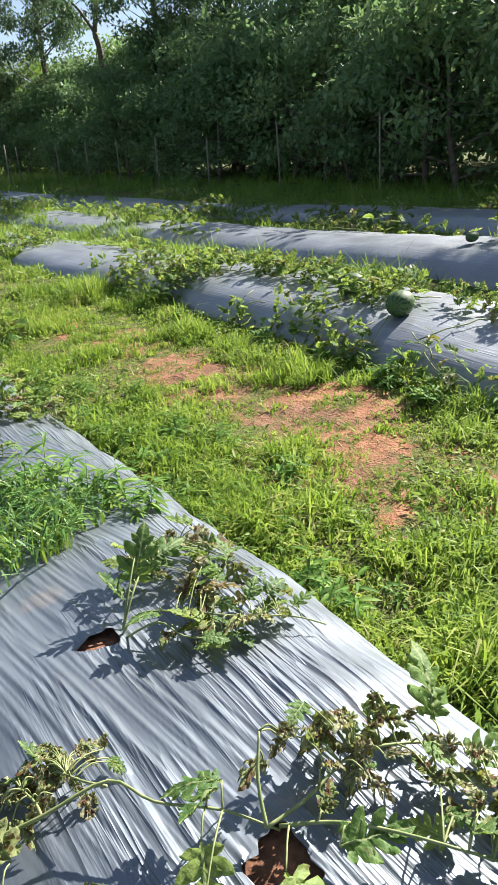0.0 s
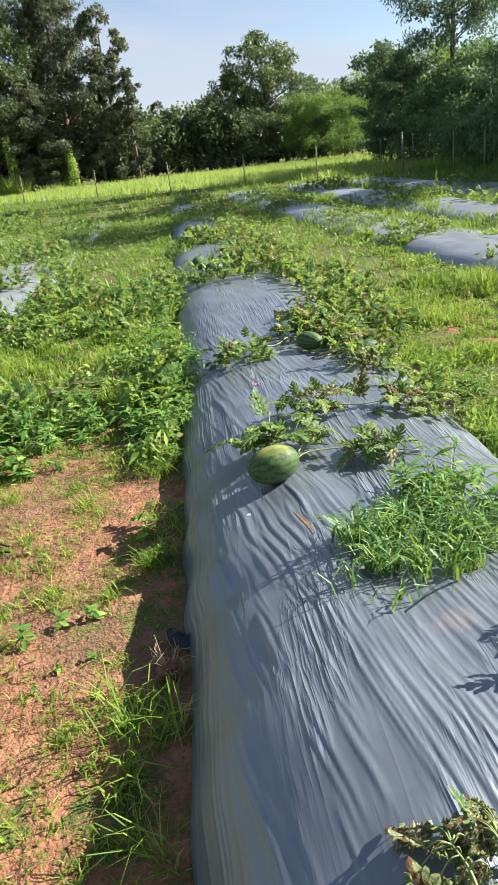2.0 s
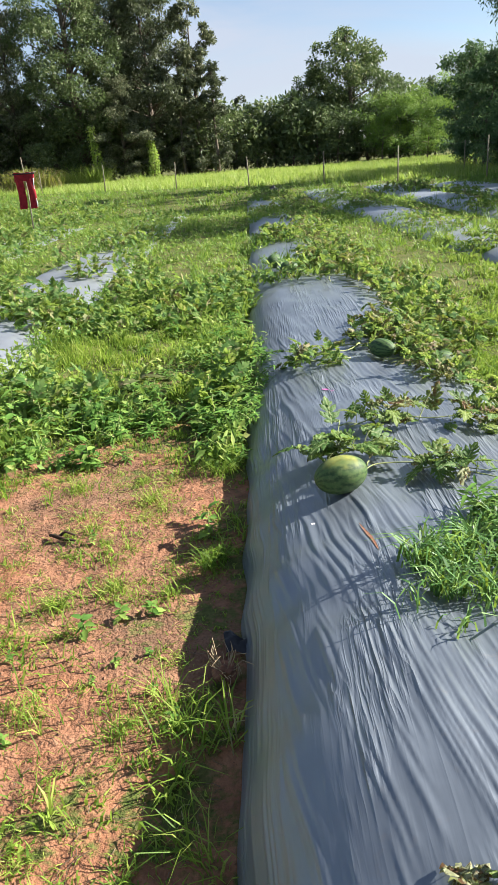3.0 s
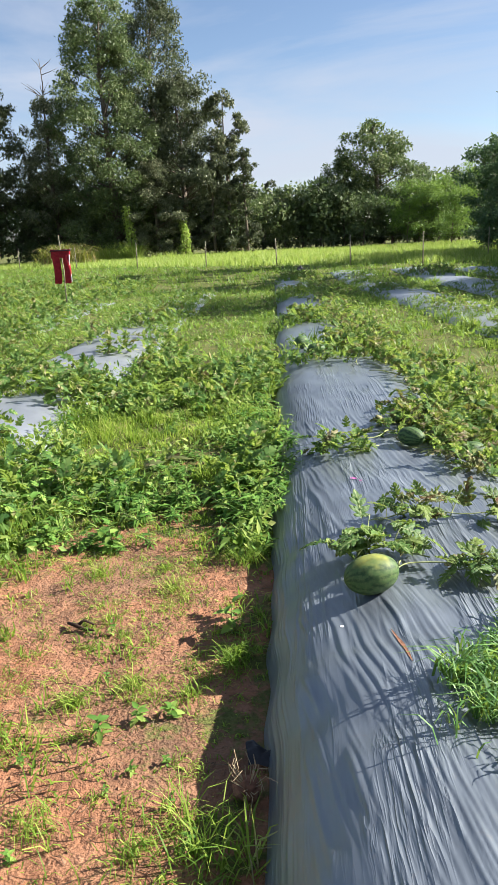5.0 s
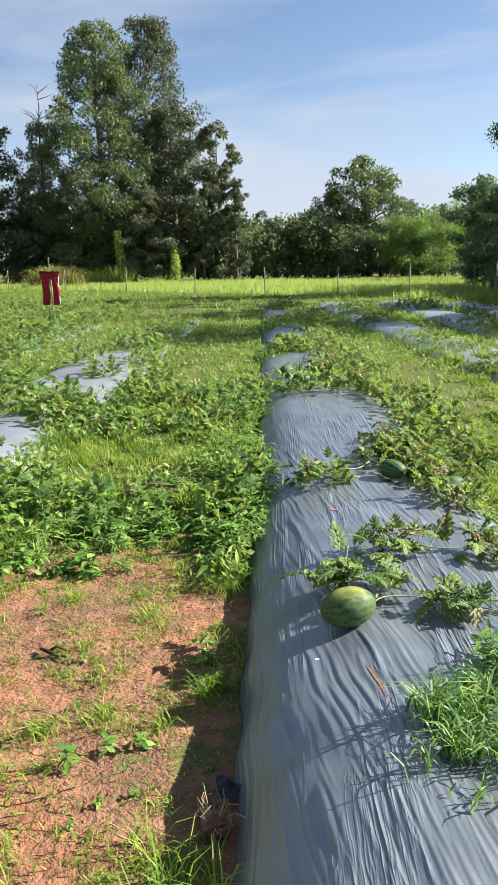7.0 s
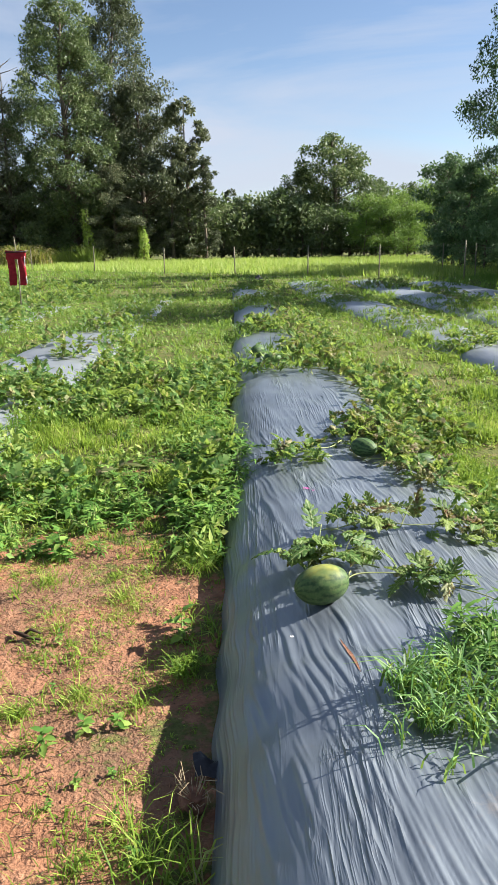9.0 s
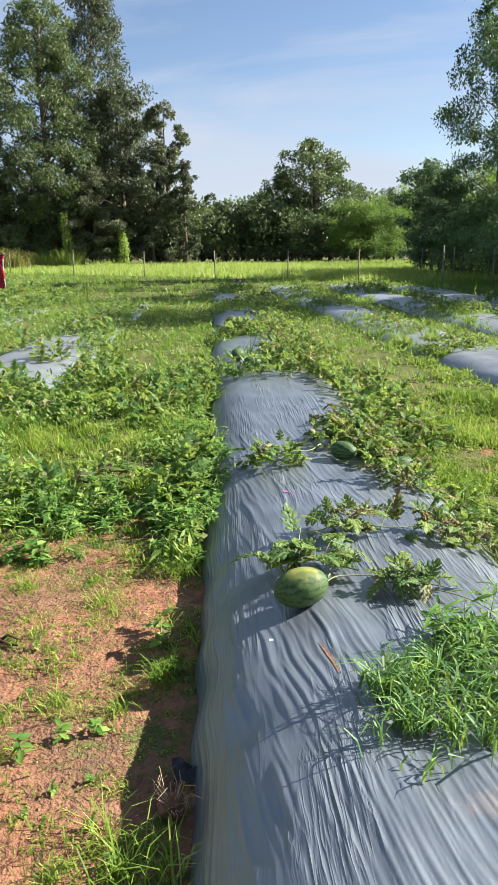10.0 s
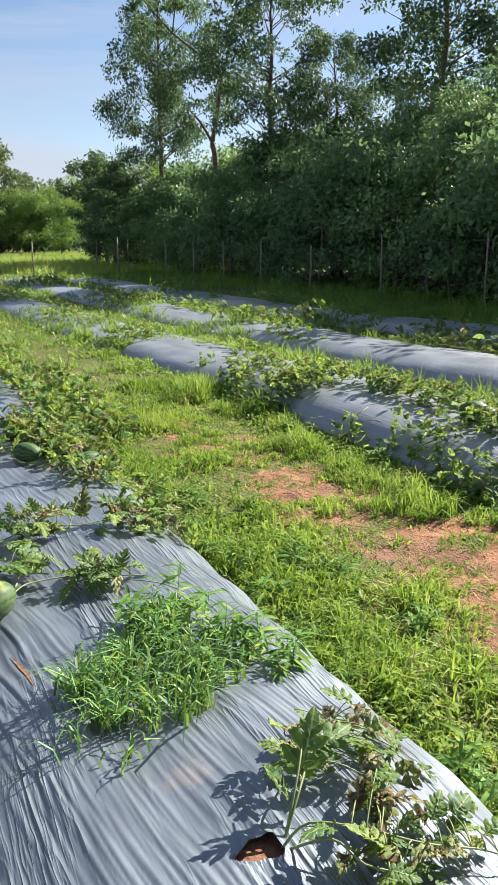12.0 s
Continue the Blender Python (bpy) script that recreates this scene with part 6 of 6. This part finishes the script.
def trousers(x, y):
    m = plain_mat("red_cloth", (0.22, 0.010, 0.018), (0.36, 0.018, 0.03), 14, 0.85, 0.3, 0.01)
    dark = plain_mat("dark_cloth", (0.02, 0.015, 0.02), (0.05, 0.03, 0.04), 14, 0.9, 0.3, 0.01)
    pole = thing("drying_pole", "thin bamboo pole standing in the bed", "pole")
    part("pole", Soup().add(*tube([(x, y + 0.06, 0.0), (x + 0.02, y + 0.06, 1.1), (x - 0.02, y + 0.06, 2.0)], [0.018, 0.016, 0.01], 7)).mesh("pole", M_post, True), pole)
    part("crossbar", Soup().add(*tube([(x - 0.30, y + 0.03, 1.58), (x, y + 0.04, 1.60), (x + 0.30, y + 0.03, 1.64)], 0.012, 6)).mesh("crossbar", M_post, True), pole)
    ob = thing("trousers", "dark red trousers hung to dry on a pole", "clothes")
    for name, x0, x1, z0, z1, mat in (("leg", -0.22, -0.03, 0.80, 1.50, m), ("leg", 0.05, 0.22, 0.80, 1.50, m), ("waist", -0.25, 0.25, 1.44, 1.63, m)):
        us, zs = np.linspace(0, 2 * np.pi, 21)[:-1], np.linspace(z0, z1, 9)
        v = []
        for z in zs:
            for u in us:
                fold = 1 + 0.10 * math.sin(3 * u + z * 9)
                v.append((x + (x0 + x1) / 2 + (x1 - x0) / 2 * math.cos(u) * fold + 0.02 * math.sin(z * 7), y + 0.05 * math.sin(u) * fold, z + 0.02 * math.sin(u * 2)))
        i = np.arange(8)[:, None] * 20 + np.arange(20)[None]
        j = np.arange(8)[:, None] * 20 + (np.arange(20)[None] + 1) % 20
        f = np.stack([i, j, j + 20, i + 20], -1).reshape(-1, 4)
        piece = part(name, mesh_of(name, v, f, mat, True), ob)
        if name == "leg" and x0 > 0:
            seam = [(x + x1 + 0.012 * math.sin(z * 9), y - 0.02, z) for z in np.linspace(z0 + 0.02, z1, 8)]
            part("stripe", Soup().add(*tube(seam, 0.012, 6)).mesh("stripe", M_pale, True), piece, "white side stripe")
        if name == "waist":
            ang = np.linspace(0, 2 * np.pi, 25)
            ring = np.stack([x + 0.262 * np.cos(ang), y + 0.055 * np.sin(ang), np.full(25, z1 - 0.02)], 1)
            part("waistband", Soup().add(*tube(ring, 0.016, 6)).mesh("waistband", dark, True), piece, "dark elastic waistband")


M_pale = plain_mat("pale_cloth", (0.5, 0.48, 0.48), (0.7, 0.68, 0.66), 30, 0.85, 0.2, 0.004)
trousers(-6.5, 19.7)
M_reed = leaf_mat("reed_blade", [(0.0, (0.10, 0.14, 0.03)), (0.6, (0.22, 0.20, 0.08)), (1.0, (0.32, 0.22, 0.12))], 0.4, 0.6)
tuft_group("reed_clump", "tall tawny reed clump at the field's edge", [(-19.6, 66, 420, 2.0, 0.7), (-18.4, 67, 260, 1.5, 0.7), (-20.6, 65, 320, 1.7, 0.7)], 0.06, 0.95, lambda x, y: 0.0, 300, M_reed)


def edge_grass():
    q = np.random.default_rng(27)
    x = q.uniform(-23, -10, 9000)
    y = 74.5 + 3.5 * q.uniform(0, 1, 9000)
    k = vnoise(x * 0.5, y * 0.3, 14) > 0.35
    x, y = x[k], y[k]
    return blades(x, y, 0 * x, 0.35 + 1.5 * vnoise(x * 0.7, y * 0.5, 15), 0.07, q, 0.7, 1)


tagged(new("tall_edge_grass", mesh_of("tall_edge_grass", *edge_grass(), M_ricegrass)), "tall pale green grasses under the far trees", "grass", kind="stuff")


def climber(x, y, h, label):
    """A creeper hanging round a tree's stem."""
    q = np.random.default_rng(41)
    n = 900
    z = h * q.uniform(0, 1, n) ** 1.2
    a, r = q.uniform(0, 6.283, n), (0.55 - 0.3 * z / h) * q.uniform(0.5, 1.2, n)
    ob = thing("creeper", label, "creeper", (x, y, 0))
    p = np.stack([np.cos(a) * r + 0.15 * np.sin(z), np.sin(a) * r, z], 1)
    part("foliage", Soup().add(*leaf_cloud(p, 0.26, 0.15, q, 0.5)).mesh("foliage", M_ricegrass), ob)
    part("stem", Soup().add(*tube([(0, 0, -0.1), (0.1, 0, h * 0.5), (0.05, 0, h)], [0.06, 0.05, 0.03], 5)).mesh("stem", M_bark, True), ob)


climber(-15.6, 75.2, 5.2, "bright yellow-green creeper clothing a tree stem")
climber(-10.4, 76.5, 4.0, "bright yellow-green creeper clothing a tree stem")


# small things by the bed
def clod():
    q = np.random.default_rng(4)
    bm = bmesh.new()
    bmesh.ops.create_icosphere(bm, subdivisions=3, radius=0.055)
    for v in bm.verts:
        v.co *= 0.8 + 0.4 * noise.noise(v.co * 28)
        v.co.z *= 0.7
    me = bpy.data.meshes.new("clod")
    bm.to_mesh(me)
    bm.free()
    me.materials.append(M_soil)
    ob = thing("root_clod", "dry root clod leaning against the film's edge", "clod", (-1.055, 2.44, 0.035))
    part("clod", me, ob)
    for k in range(26):
        a, e = q.uniform(0, 6.28), q.uniform(0.2, 1.2)
        d = np.array([math.cos(a) * math.cos(e), math.sin(a) * math.cos(e), math.sin(e)])
        L = q.uniform(0.06, 0.12)
        part("root", Soup().add(*tube([d * 0.03, d * L * 0.7 + [0, 0, 0.01], d * L + q.normal(0, 0.02, 3)], 0.0013, 3)).mesh("root", M_straw), ob)


M_straw = plain_mat("dry_straw", (0.28, 0.20, 0.11), (0.45, 0.36, 0.22), 40, 0.9, 0.2, 0.001)
clod()


def scrap(name, label, cat, x, y, z, size, mat, seed, flat=0.35, pieces=1):
    """A small crumpled piece lying on its support."""
    q = np.random.default_rng(seed)
    ob = thing(name, label, cat, (x, y, z))
    for k in range(pieces):
        n = 7
        u, v = np.meshgrid(np.linspace(-0.5, 0.5, n), np.linspace(-0.5, 0.5, n))
        r = np.clip(1 - 0.7 * np.hypot(u, v) ** 2, 0, 1)
        zz = flat * np.abs(fnoise(u * 2.5 + seed + k, v * 2.5, seed, 2)) * r
        p = np.stack([u * (1 + 0.3 * (vnoise(v * 3 + k, u, seed) - 0.5)), v * 0.7, zz], -1).reshape(-1, 3) * size
        p[:, :2] += q.normal(0, size * (0.9 if pieces > 1 else 0), 2)
        i = (np.arange(n - 1)[:, None] * n + np.arange(n - 1)[None]).ravel()
        part("piece", mesh_of("piece", p, np.stack([i, i + 1, i + n + 1, i + n], 1), mat, True), ob)


M_petal = plain_mat("pink_petal", (0.45, 0.08, 0.30), (0.65, 0.18, 0.45), 60, 0.6, 0.1, 0.001)
M_white = plain_mat("white_glint", (0.55, 0.56, 0.58), (0.78, 0.78, 0.78), 60, 0.5, 0.1, 0.001)
M_black = plain_mat("black_plastic", (0.012, 0.012, 0.014), (0.03, 0.03, 0.033), 30, 0.4, 0.2, 0.01)
scrap("flower_petals", "fallen pink petals lying on grey film", "petals", -0.50, 4.74, main_z(-0.50, 4.74) - 0.004, 0.022, M_petal, 3, 0.3, 3)
# white piece added for the bright glint on a folded nick in the film
scrap("film_glint", "small white piece for the glint on a folded film nick", "scrap", -0.71, 2.98, main_z(-0.71, 2.98) - 0.010, 0.015, M_white, 5, 0.5)
scrap("torn_film", "dark torn flap of film at the bed's foot", "scrap", -1.0, 2.60, float(ground_z(-1.0, 2.60)), 0.13, M_black, 12, 0.8)
scrap("plastic_bag", "crumpled black plastic lying at the field's far edge", "bag", 0.05, 36.0, 0.0, 0.4, M_black, 9, 0.9)
